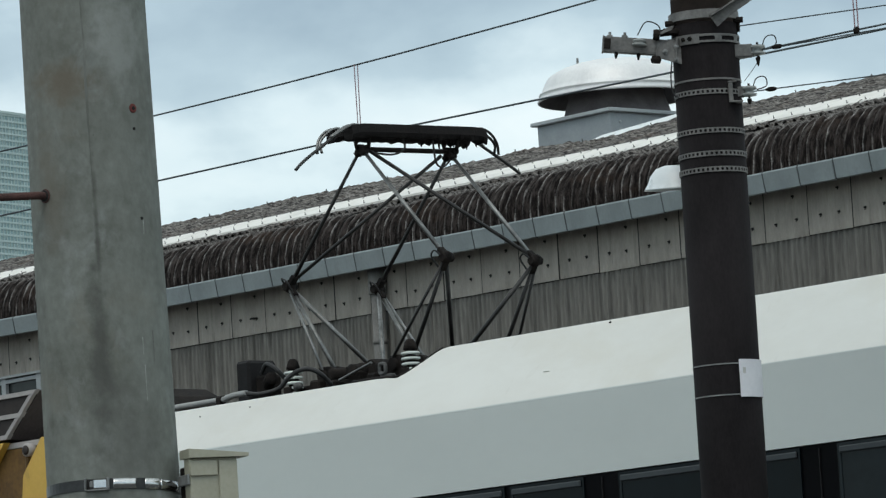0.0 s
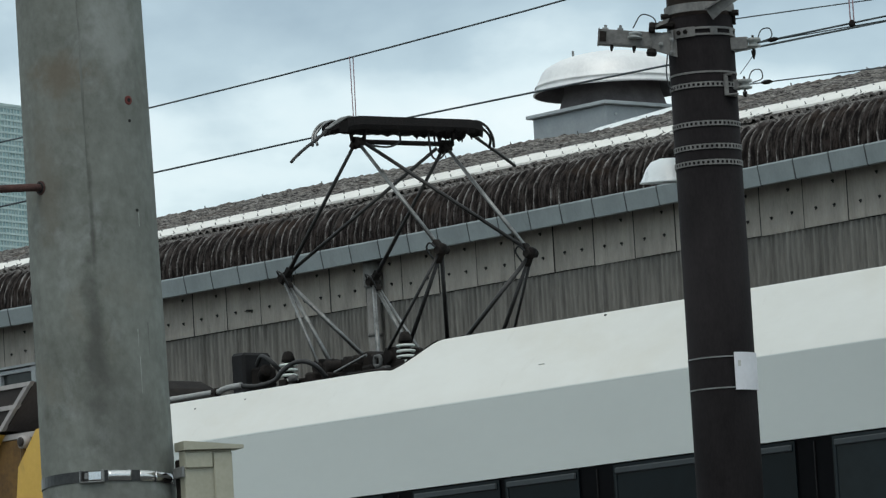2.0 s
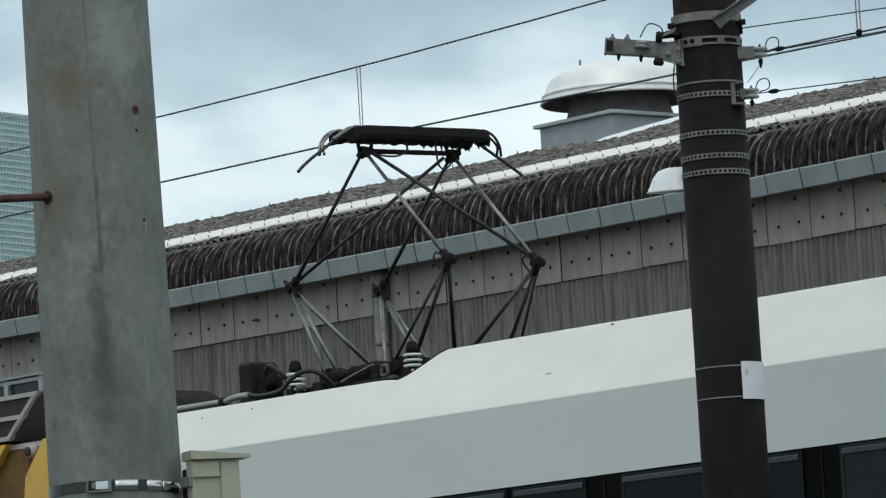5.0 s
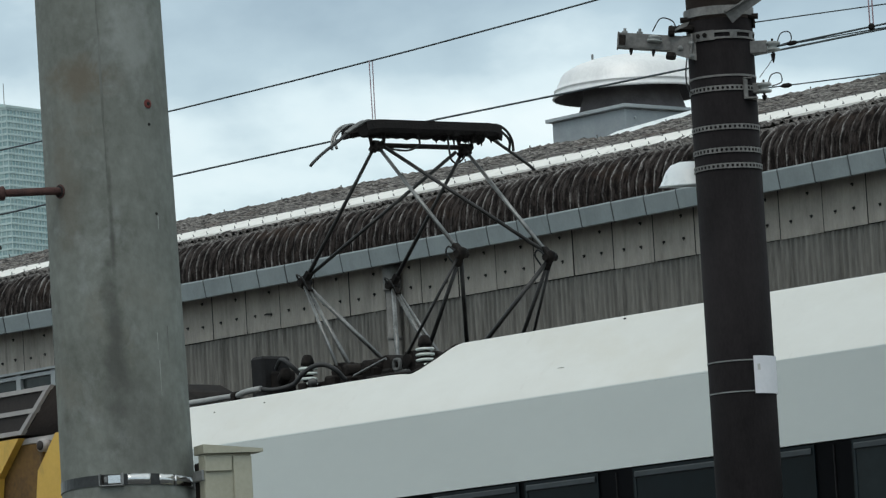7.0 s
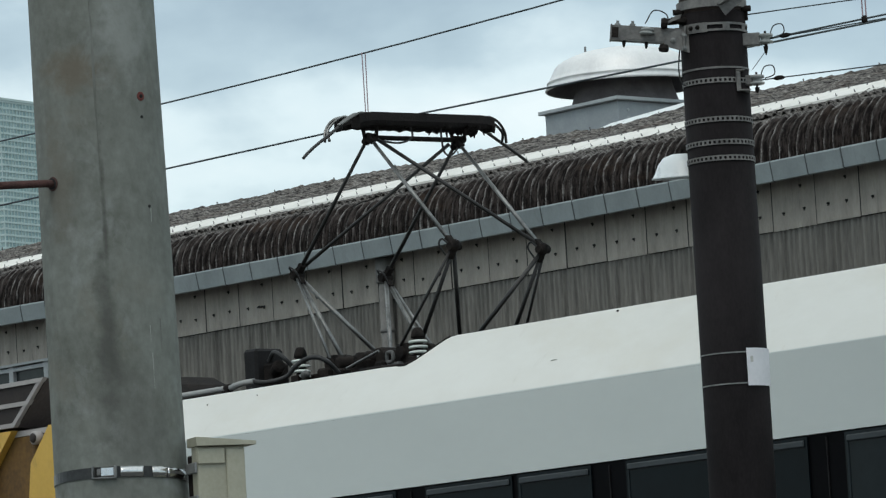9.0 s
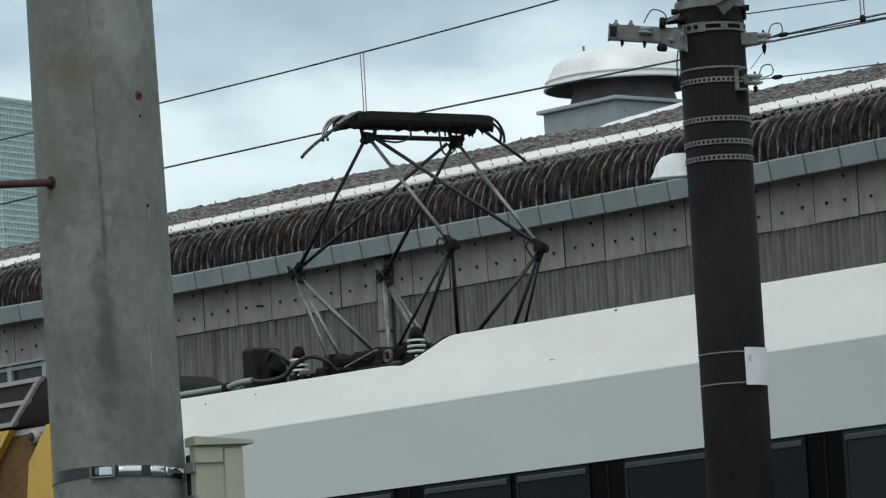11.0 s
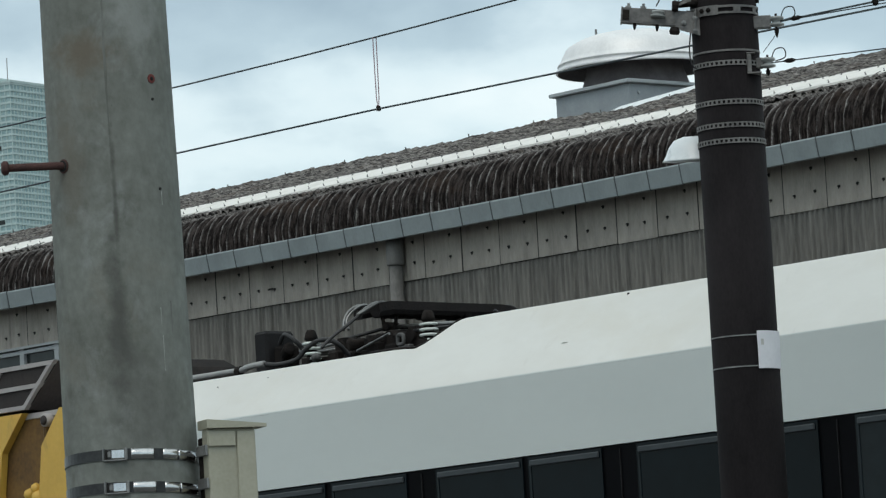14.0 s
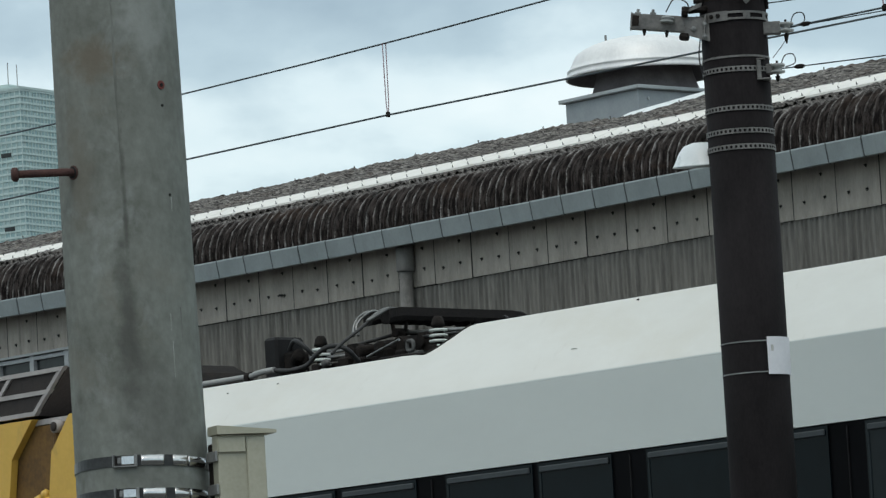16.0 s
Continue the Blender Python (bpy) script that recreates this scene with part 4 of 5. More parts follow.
def pantograph():
    p = thing("pantograph", "sooty black diamond pantograph that folds down onto the tram roof", "pantograph", pose(PX, PY, PZ))
    # base: two main shafts, side bars, springs and brackets
    for s in (-1, 1):
        bm = B()
        tube(bm, [(s * PIVOT, -0.42, 0), (s * PIVOT, 0.42, 0)], 0.032, 14)
        for y in (-0.36, -0.30, -0.22, 0.22, 0.30, 0.36):
            tube(bm, [(s * PIVOT, y - 0.02, 0), (s * PIVOT, y + 0.02, 0)], 0.05, 12)
        part("main_shaft", bm, GRIME, p, smooth=True)
        bm = B()
        box(bm, -0.52, 0.52, s * 0.37 - 0.025, s * 0.37 + 0.025, -0.075, -0.035, 0.004)
        part("base_bar", bm, GRIME, p)
        bm = B()
        box(bm, s * 0.47 - 0.03, s * 0.47 + 0.03, -0.5, 0.5, -0.08, -0.04, 0.004)
        part("cross_bar", bm, GRIME, p)
        for y in (-0.39, 0.39):
            bm = B()
            prism(bm, [(s * PIVOT - 0.06, -0.06), (s * PIVOT + 0.06, -0.06), (s * PIVOT + 0.03, 0.045), (s * PIVOT - 0.03, 0.045)], y - 0.012, y + 0.012)
            part("shaft_bracket", bm, GRIME, p)
        for x in (s * 0.47,):
            for y in (-0.45, 0.45):
                insulator(p, x, y)
    for y in (-0.14, 0.12):
        bm = B()
        turns = [(-0.2 + 0.4 * i / 120, y + 0.03 * math.cos(i * 0.75), 0.005 + 0.03 * math.sin(i * 0.75)) for i in range(121)]
        tube(bm, turns, 0.007, 6)
        part("raising_spring", bm, GRIME, p)
    bm = B()
    tube(bm, [(-0.07, -0.475, -0.045), (0.19, -0.475, 0.017)], 0.0075, 8)
    part("link_rod", bm, BRIGHT_TUBE, p, "grey link rod")
    bm = B()
    box(bm, -0.16, 0.04, -0.30, -0.12, -0.05, 0.05, 0.015)
    lathe(bm, [(0.045, -0.06), (0.05, -0.04), (0.05, 0.05), (0.035, 0.06)], 16, at=(0.08, -0.33, 0.0), axis=(0, 1, 0))
    part("air_cylinder", bm, GRIME, p)
    bm = B()
    loop = [(0.27 + 0.024 * math.copysign(abs(math.cos(q)) ** 0.6, math.cos(q)), -0.47, -0.022 + 0.025 * math.copysign(abs(math.sin(q)) ** 0.6, math.sin(q))) for q in [2 * math.pi * i / 24 for i in range(25)]]
    tube(bm, loop, 0.010, 8)
    box(bm, 0.24, 0.33, -0.47, -0.43, -0.10, -0.05, 0.006)
    part("terminal_lug", bm, LUG, p, "dull grey metal terminal lug")
    bm = B()
    lathe(bm, [(0.018, -0.035), (0.023, -0.03), (0.023, 0.0), (0.017, 0.004), (0.017, 0.035), (0.0, 0.036)], 14, at=(-0.385, -0.49, -0.045), axis=(1, -0.5, 0))
    part("pipe_union", bm, LUG, p, "grey pipe union", smooth=True)
    for x, y, rr, ln in ((-0.30, -0.34, 0.050, 0.06), (-0.22, -0.36, 0.036, 0.05), (-0.06, -0.34, 0.044, 0.07), (0.03, -0.37, 0.040, 0.05), (0.15, -0.35, 0.034, 0.05)):
        bm = B()
        lathe(bm, [(rr * 0.6, -ln), (rr, -ln * 0.8), (rr * 0.92, 0.0), (rr, ln * 0.8), (rr * 0.6, ln)], 14, at=(x, y, 0.0), axis=(0.25, 1, 0.1))
        part("spring_drum", bm, GRIME, p, smooth=True)
    for x, top in ((-0.30, -0.02), (-0.17, -0.035), (0.02, -0.005), (0.16, -0.03)):
        bm = B()
        box(bm, x - 0.04, x + 0.04, -0.46, -0.38, -0.09, top, 0.012)
        part("bearing_block", bm, GRIME, p)
    lowers, uppers = [], []
    for s in (-1, 1):
        LOWER, UPPER = LOWERS_LONG[s], UPPERS_LONG[s]
        for y in (-HALF, HALF):
            # lower arm, along its own x from the shaft to the knee
            bm = B()
            tube(bm, [(0, 0, 0), (LOWER, 0, 0)], 0.0118, 10, 0.0098)
            # parallel arms share a tone: the lit slant coloured bright, the other dark
            arm = part("lower_arm", bm, BRIGHT_TUBE if s < 0 else ARM_STEEL, p, "" , smooth=True)
            flip = 1 if s > 0 else -1
            bm = B()
            side = 1 if y > 0 else -1
            tube(bm, [(0.02, (0.05 if s < 0 < y else 0.11) * side, 0.02 * flip), (LOWER - 0.02, 0.012 * side, 0.0)], 0.008, 8)
            part("balance_rod", bm, BRIGHT_TUBE if s < 0 else ARM_STEEL, arm, smooth=True)
            bm = B()
            tube(bm, [(0.03, -0.93 * y, 0), (LOWER - 0.01, 0, 0)], 0.0115, 8)
            part("brace", bm, BRIGHT_TUBE if s < 0 else ARM_STEEL, arm, smooth=True)
            bm = B()
            tube(bm, [(LOWER, -0.036, 0), (LOWER, 0.036, 0)], 0.022, 12)
            lathe(bm, [(0.0, -0.034), (0.020, -0.03), (0.027, -0.008), (0.027, 0.008), (0.020, 0.03), (0.0, 0.034)], 12, at=(LOWER, 0, 0), axis=(1, 0, 0))
            box(bm, LOWER - 0.07, LOWER + 0.01, -0.018, 0.018, -0.018, 0.018, 0.006)
            part("knee_joint", bm, GRIME, arm, "greasy black knee joint", smooth=True)
            bm = B()
            tube(bm, bend([(LOWER + 0.01, -0.04, 0.01 * flip), (LOWER + 0.02, -0.065, 0.035 * flip), (LOWER - 0.02, -0.055, 0.05 * flip), (LOWER - 0.06, -0.02, 0.015 * flip)]), 0.005, 6)
            part("shunt_cable", bm, CABLE, arm)
            lowers.append((s, y, arm))
            # upper arm, along its own x from the knee to the head joint
            bm = B()
            tube(bm, [(0, 0, 0), (UPPER, 0, 0)], 0.0115, 10, 0.009)
            # same lit and dark tones, so the opposite side is bright here
            up = part("upper_arm", bm, BRIGHT_TUBE if s > 0 else ARM_STEEL, p, "", smooth=True)
            bm = B()
            box(bm, -0.02, 0.07, -0.02, 0.02, -0.016, 0.016, 0.005)
            part("end_fitting", bm, GRIME, up)
            part("end_fitting", box(B(), UPPER - 0.05, UPPER + 0.015, -0.02, 0.02, -0.016, 0.016, 0.005), GRIME, up)
            if s * y > 0:
                bm = B()
                tube(bm, [(0.03, 0, 0), (UPPER - 0.02, -1.86 * y, 0)], 0.0098, 10)
                part("brace", bm, ARM_STEEL, up, "dark diagonal brace tube", smooth=True)
            uppers.append((s, y, up))
    # head
    bm = B()
    tube(bm, [(0, -HALF - 0.02, 0), (0, HALF + 0.03, 0)], 0.013, 10)
    for y in (-HALF, HALF):
        tube(bm, [(-0.042, y, 0.0), (0.042, y, 0.0)], 0.019, 10)
        tube(bm, [(0, y - 0.03, 0.0), (0, y + 0.03, 0.0)], 0.022, 10)
        for x in (-0.045, 0.045):
            tube(bm, [(x, y, 0.0), (x * 1.3, y, 0.06)], 0.010, 8)
    head = part("pan_head", bm, GRIME, p, "sooty black collector head with curved horns", smooth=True)
    rng = random.Random(7)
    for x in (-0.07, 0.07):
        bm = B()
        n = 72
        rings = []
        for i in range(n + 1):
            y = -0.45 + 0.92 * i / n
            e = max(0.0, abs(y - 0.01) - 0.36)
            drop = -1.6 * e * e
            ragged = 0.010 * noise.noise((y * 22, x * 30, 0)) + ((0.018 + 0.03 * max(0.0, y - 0.2)) * noise.noise((y * 38, x * 9, 4)) if y > 0.12 else 0.0)
            ring = [(-0.038, 0.075 + drop), (-0.032, 0.119 + drop), (0.032, 0.119 + drop), (0.038, 0.075 + drop), (0.026, 0.052 + drop + ragged), (-0.026, 0.052 + drop - ragged)]
            rings.append([bm.verts.new((x + a, y, b)) for a, b in ring])
        for a, b in zip(rings, rings[1:]):
            for k in range(6):
                bm.faces.new((a[k], b[k], b[(k + 1) % 6], a[(k + 1) % 6]))
        bm.faces.new(rings[0]), bm.faces.new(rings[-1][::-1])
        part("collector_strip", bm, CARBON, head, "worn black collector strip")
    for k in range(9):
        y = 0.17 + 0.036 * k + rng.uniform(-0.008, 0.008)
        long = rng.uniform(0.018, 0.042)
        x = rng.choice((-0.075, -0.05, 0.05, 0.075))
        e = max(0.0, y - 0.37)
        bm = B()
        tube(bm, [(x, y, 0.072 - 1.6 * e * e), (x + rng.uniform(-0.01, 0.01), y + rng.uniform(-0.012, 0.018), 0.056 - 1.6 * e * e - long)], 0.010, 6, 0.003)
        part("frayed_edge", bm, CARBON, head)
    for y in (-0.2, -0.02, 0.2, 0.34):
        part("strip_tie", box(B(), -0.07, 0.07, y - 0.015, y + 0.015, 0.062, 0.085), GRIME, head)
    for sgn in (-1, 1):
        mid = 0.01
        # the long horn of one strip and the short hooked horn of the other, at each end
        # bright steel colour stands for the highlights on the curved bars
        for off in (-0.019, 0.019):
            bm = B()
            x = -sgn * 0.07 + off
            tube(bm, bend([(x, mid + sgn * 0.38, 0.105), (x, mid + sgn * 0.44, 0.112), (x, mid + sgn * 0.50, 0.088), (x - off * 0.8, mid + sgn * 0.58, 0.045)]), 0.0075, 8)
            part("horn_bar", bm, BRIGHT_TUBE, head, "bright horn bar with highlights in its colour", smooth=True)
        bm = B()
        x = -sgn * 0.07
        tube(bm, bend([(x, mid + sgn * 0.56, 0.052), (x, mid + sgn * 0.64, 0.003 + 0.006 * sgn), (x, mid + sgn * 0.72, -0.042 + 0.008 * sgn), (x, mid + sgn * 0.79, -0.086 + 0.012 * sgn), (x, mid + sgn * 0.825, -0.112 + 0.016 * sgn)]), 0.0085, 8)
        part("horn", bm, ARM_STEEL, head, smooth=True)
        for off in (-0.019, 0.019):
            bm = B()
            x = sgn * 0.07 + off
            tube(bm, bend([(x, mid + sgn * 0.38, 0.105), (x, mid + sgn * 0.44, 0.112), (x, mid + sgn * 0.50, 0.085), (x - off * 0.5, mid + sgn * 0.545, 0.035), (x - sgn * 0.02, mid + sgn * 0.56, -0.02)]), 0.0072, 8)
            part("horn_bar", bm, BRIGHT_TUBE if sgn < 0 else ARM_STEEL, head, "", smooth=True)
    for y in (-0.08, 0.13):
        bm = B()
        tube(bm, bend([(0.06, y, 0.06), (0.065, y - 0.005, 0.01), (0.05, y + 0.02, -0.07), (0.04, y + 0.07, -0.088), (0.025, y + 0.13, -0.055), (0.01, y + 0.165, -0.015)] if y > 0 else [(0.06, y, 0.06), (0.06, y + 0.01, 0.0), (0.045, y - 0.06, -0.03), (0.02, y - 0.17, -0.02)]), 0.0055, 6)
        part("shunt_cable", bm, CABLE, head)
    return lowers, uppers, head


LOWERS, UPPERS, HEAD = pantograph()


def roof_kit():
    """Switch box, conduit, cable and cover beside the pantograph, on the tram roof."""
    b = thing("switch_box", "dark grey electrical switch box on the tram roof", "electrical box", pose(-19.80, 15.86, 3.60))
    part("housing", box(B(), -0.05, 0.06, -0.09, 0.10, 0.0, 0.355, 0.014), DARK_BOX, b)
    bm = B()
    box(bm, 0.06, 0.15, -0.05, 0.06, 0.06, 0.27, 0.012)
    lathe(bm, [(0.03, 0), (0.034, 0.02), (0.034, 0.1), (0.02, 0.11)], 12, at=(0.13, -0.02, 0.22), axis=(1, -0.5, 0.3))
    part("contact_block", bm, GRIME, b)
    bm = B()
    tube(bm, bend([(0.12, -0.05, 0.28), (0.19, -0.07, 0.32), (0.26, -0.06, 0.28), (0.27, 0.0, 0.22)]), 0.012, 8)
    part("jumper", bm, CABLE, b)
    c = thing("roof_conduit", "grey roof conduit ending in a black power cable", "cable", pose(0, 0, 0))
    bm = B()
    tube(bm, bend([(-24.0, 15.42, 3.722), (-21.0, 15.42, 3.722), (-20.2, 15.42, 3.722), (-19.56, 15.42, 3.722), (-19.49, 15.42, 3.728), (-19.42, 15.42, 3.735), (-19.34, 15.43, 3.738)]), 0.0155, 10)
    part("pipe", bm, CONDUIT, c, smooth=True)
    for x in (-19.54, -20.02, -20.9):
        bm = B()
        tube(bm, [(x - 0.018, 15.42, 3.722), (x + 0.018, 15.42, 3.722)], 0.022, 10)
        box(bm, x - 0.015, x + 0.015, 15.40, 15.44, 3.60, 3.72)
        part("clip", bm, GRIME, c)
    bm = B()
    tube(bm, bend([(-19.36, 15.43, 3.738), (-19.27, 15.46, 3.725), (-19.19, 15.52, 3.745), (-19.14, 15.54, 3.79), (-19.09, 15.57, 3.825), (-19.03, 15.60, 3.83), (-18.99, 15.64, 3.80), (-18.985, 15.70, 3.745)]), 0.0125, 10)
    part("cable", bm, CABLE, c, "thick black power cable", smooth=True)
    d = thing("roof_hump_cover", "low dark rounded cover on the tram roof", "cover", pose(-20.87, 16.1, 3.60))
    bm = B()
    prism(bm, [(-0.75, 0.0), (0.385, 0.0), (0.37, 0.10), (0.30, 0.19), (0.21, 0.262), (0.10, 0.312), (-0.02, 0.328), (-0.75, 0.345)], -0.42, 0.22)
    bmesh.ops.bevel(bm, geom=[e for e in bm.edges if abs(e.verts[0].co.y - e.verts[1].co.y) < 0.01], offset=0.03, segments=2, affect="EDGES")
    part("cover_shell", bm, GRIME, d)


roof_kit()

# ---- overhead line ----


def overhead():
    w = thing("contact_wire", "dark overhead contact wire above the tram", "wire", pose(0, 0, 0))
    part("strand", tube(B(), [(x, PY, 5.093 - 0.012 * max(0.0, x + 19.4)) for x in (-75, -40, -24, -19.4, -18, -16, -12, 0, 8)], 0.0052, 8), WIRE, w)
    m = thing("messenger_wire", "thin dark catenary messenger wire", "wire", pose(0, 0, 0))
    part("strand", tube(B(), [(x, PY, 5.458 + 0.0035 * (x + 21.3) ** 2) for x in [-33 + i for i in range(27)]], 0.0047, 8), WIRE, m)
    g = thing("wire_hanger", "dull pink double-rod hanger between two overhead wires", "wire hanger", pose(-19.36, PY, 5.093))
    for y in (-0.0, 0.023):
        part("rod", tube(B(), [(0, y - 0.012, 0.38), (0, 0.75 * (y - 0.012), 0.06), (0, 0.25 * (y - 0.012), 0.01)], 0.0028, 6), HANGER_PAINT, g)
    bm = B()
    box(bm, -0.008, 0.008, -0.011, 0.011, -0.012, 0.016, 0.003)
    part("clamp", bm, GRIME, g)
    return w, m, g


CONTACT, MESSENGER, HANGER = overhead()

# ---- concrete pole in front, with its step bolt, bands and cabinet ----


def concrete_pole():
    cx, cy = -11.3028, 8.4945
    p = thing("concrete_pole", "tall weathered grey concrete pole with a rusty step bolt", "utility pole",
              pose(cx, cy, 3.3) @ Matrix.Rotation(radians(-0.75), 4, AWAY) @ pose(0, 0, -3.3))

    def radius(z):
        return 0.1885 - (z - 3.27) / 150.0

    bm = B()
    prof = [(radius(z), z) for z in [-0.05, 1.0, 1.8] + [2.2 + 0.1 * i for i in range(26)] + [6.0, 9.0, 11.0]]
    lathe(bm, prof, 64)
    part("shaft", bm, CONCRETE, p, "weathered grey concrete shaft with faint vertical streaks", smooth=True)

    def front(lat, z, out=0.0):
        r = radius(z)
        a = math.asin(max(-1, min(1, lat / r)))
        return (ACROSS * math.sin(a) - AWAY * math.cos(a)) * (r + out) + Vector((0, 0, z)), (ACROSS * math.sin(a) - AWAY * math.cos(a))

    # mould seam: a shallow raised ridge with a stained joint beside it
    for lat, wide, out in ((0.0075, 0.0035, 0.0014),):
        bm = B()
        last = None
        for i in range(45):
            z = 3.38 + 0.06 * i
            q = lat + 0.005 * noise.noise((z * 1.6, lat, 0)) + 0.004 * noise.noise((z * 9.0, lat, 3))
            wide = (0.0028 + 0.0026 * noise.noise((z * 5.0, 5.0, 0))) * min(1.0, 0.1 + (z - 3.38) * 3.0)
            a, _ = front(q - wide, z, 0.0006)
            b, _ = front(q, z, out)
            c, _ = front(q + wide, z, 0.0006)
            row = [bm.verts.new(v) for v in (a, b, c)]
            if last:
                bm.faces.new((last[0], last[1], row[1], row[0])), bm.faces.new((last[1], last[2], row[2], row[1]))
            last = row
        part("mould_seam", bm, GROOVE, p)

    def plug(name, lat, z, r, material, label, ring=None):
        pos, d = front(lat, z)
        bm = B()
        lathe(bm, [(r, -0.004), (r, 0.0015), (r * 0.75, 0.0025), (0.0, 0.002)], 14, at=pos, axis=d)
        ob = part(name, bm, material, p, label)
        if ring:
            bm = B()
            lathe(bm, [(r * ring, -0.004), (r * ring, 0.0045), (0.0, 0.005)], 12, at=pos, axis=d)
            part("recess", bm, HOLE, ob)

    plug("socket", 0.135, 3.654, 0.0135, RED_RUST, "red rusted step bolt socket", 0.4)
    plug("bolt_hole", 0.135, 3.594, 0.0045, HOLE, "")
    plug("bolt_hole", 0.140, 3.332, 0.0045, HOLE, "")
    plug("socket", -0.134, 3.416, 0.021, RUST, "rusty collar round the step bolt", 0.8)
    pos, d = front(-0.134, 3.416)
    out = (d * 0.25 - ACROSS * 0.97).normalized()
    bm = B()
    tube(bm, [pos - d * 0.02, pos + d * 0.03, pos + d * 0.035 + out * 0.02, pos + d * 0.04 + out * 0.135], 0.0115, 10)
    step = part("step_bolt", bm, RUST, p, "rusty steel step bolt", smooth=True)
    bm = B()
    tip = pos + d * 0.04 + out * 0.135
    lathe(bm, [(0.013, 0.0), (0.021, 0.004), (0.021, 0.016), (0.014, 0.022), (0.0, 0.023)], 12, at=tip - out * 0.008, axis=out)
    part("bolt_head", bm, RUST, step, smooth=True)
    # pale drips under a hole
    for lat, z0, z1, wd in ((0.143, 3.326, 3.285, 0.0022), (0.123, 2.905, 2.80, 0.0014), (0.121, 2.985, 2.935, 0.0015), (0.149, 3.005, 2.905, 0.0016)):
        bm = B()
        last = None
        for i in range(7):
            z = z0 + (z1 - z0) * i / 6
            w = wd * (1 - 0.7 * i / 6) * (0.8 + 0.4 * noise.noise((z * 40, lat, 1)))
            row = [bm.verts.new(front(lat + e * w, z, 0.0009)[0]) for e in (-1, 1)]
            if last:
                bm.faces.new((last[0], last[1], row[1], row[0]))
            last = row
        part("hairline_crack" if lat > 0.145 else "lime_drip", bm, GROOVE if lat > 0.145 else LIME, p, "" if lat > 0.145 else "pale lime drip")
    # clamping bands: strip coloured dark for what it reflects, bright curved plates and a buckle
    for z in (2.555, 2.460, 1.95):
        r = radius(z)

        def hoop(name, material, parent, lat0, lat1, out, half, label=""):
            a0, a1 = [math.asin(max(-1, min(1, q / r))) - radians(41) for q in (lat0, lat1)]
            bm = B()
            inner = r + 0.0005
            n = 16
            rows = []
            for i in range(n + 1):
                a = a0 + (a1 - a0) * i / n
                c, q = math.cos(a), math.sin(a)
                rows.append([bm.verts.new((rad * c, rad * q, z + hz)) for rad, hz in ((inner, -half), (inner + out, -half), (inner + out, half), (inner, half))])
            for u, w in zip(rows, rows[1:]):
                for k in range(4):
                    bm.faces.new((u[k], w[k], w[(k + 1) % 4], u[(k + 1) % 4]))
            bm.faces.new(rows[0]), bm.faces.new(rows[-1][::-1])
            return part(name, bm, material, parent, label, smooth=True)

        bm = B()
        lathe(bm, [(r + 0.0005, z - 0.0155), (r + 0.0022, z - 0.0155), (r + 0.0022, z + 0.0155), (r + 0.0005, z + 0.0155)], 64)
        band = part("clamp_band", bm, DARK_BAND, p, "dark steel clamp band with bright plates",
                    at=pose(0, 0, z) @ Matrix.Rotation(radians(1.8), 4, AWAY) @ Matrix.Rotation(radians(-3.5), 4, ACROSS) @ pose(0, 0, -z))
        hoop("bright_plate", STAINLESS, band, 0.012, 0.076, 0.0035, 0.0150, "shiny stainless plate")
        hoop("bright_plate", STAINLESS, band, 0.101, 0.140, 0.0035, 0.0150)
        hoop("strap_tail", STAINLESS, band, 0.142, 0.186, 0.0045, 0.0140)
        for lat, w, hh, th, mt in ((-0.024, 0.020, 0.013, 0.010, STAINLESS), (-0.049, 0.006, 0.009, 0.007, GALVANISED), (-0.065, 0.0022, 0.019, 0.014, GALVANISED), (-0.032, 0.034, 0.0018, 0.012, GALVANISED), (-0.002, 0.004, 0.017, 0.012, GALVANISED), (-0.058, 0.005, 0.015, 0.0035, HOLE)):
            pos, d = front(lat, z)
            side = Vector((0, 0, 1)).cross(d)
            bm = B()
            drop = 0.0175 if hh < 0.003 else 0.0
            box(bm, -w, w, -hh - drop, hh - drop, -0.003, th, min(0.002, hh * 0.4))
            part("buckle", bm, mt, band, at=Matrix(((side.x, 0, d.x, pos.x), (side.y, 0, d.y, pos.y), (side.z, 1, d.z, pos.z), (0, 0, 0, 1))))
    # pole cabinet, strapped to the pole
    k = thing("pole_cabinet", "small beige metal cabinet with an overhanging lid strapped to the pole", "cabinet", pose(-11.032, 8.607, 2.178, 0, 0, -20))
    part("body", box(B(), -0.05, 0.0, -0.025, 0.119, 0.0, 0.452, 0.003), BEIGE, k)
    part("door", box(B(), 0.0, 0.008, 0.062, 0.118, 0.01, 0.445, 0.003), BEIGE, k, "beige cabinet door edge")
    part("front_rail", box(B(), 0.0, 0.009, -0.024, 0.058, 0.40, 0.445, 0.002), BEIGE, k)
    part("hinge", box(B(), 0.008, 0.018, 0.062, 0.084, 0.17, 0.225, 0.003), BEIGE, k)
    bm = B()
    a = [(-0.07, -0.030), (0.02, -0.030), (0.02, 0.150), (-0.07, 0.150)]
    lo = [bm.verts.new((x, y, 0.452)) for x, y in a]
    hi = [bm.verts.new((x, y, z)) for (x, y), z in zip(a, (0.478, 0.478, 0.462, 0.462))]
    bm.faces.new(lo[::-1]), bm.faces.new(hi)
    for i in range(4):
        bm.faces.new((lo[i], lo[(i + 1) % 4], hi[(i + 1) % 4], hi[i]))
    part("lid", bm, BEIGE, k, "overhanging beige lid")
    for z in (0.395, 0.30):
        bm = B()
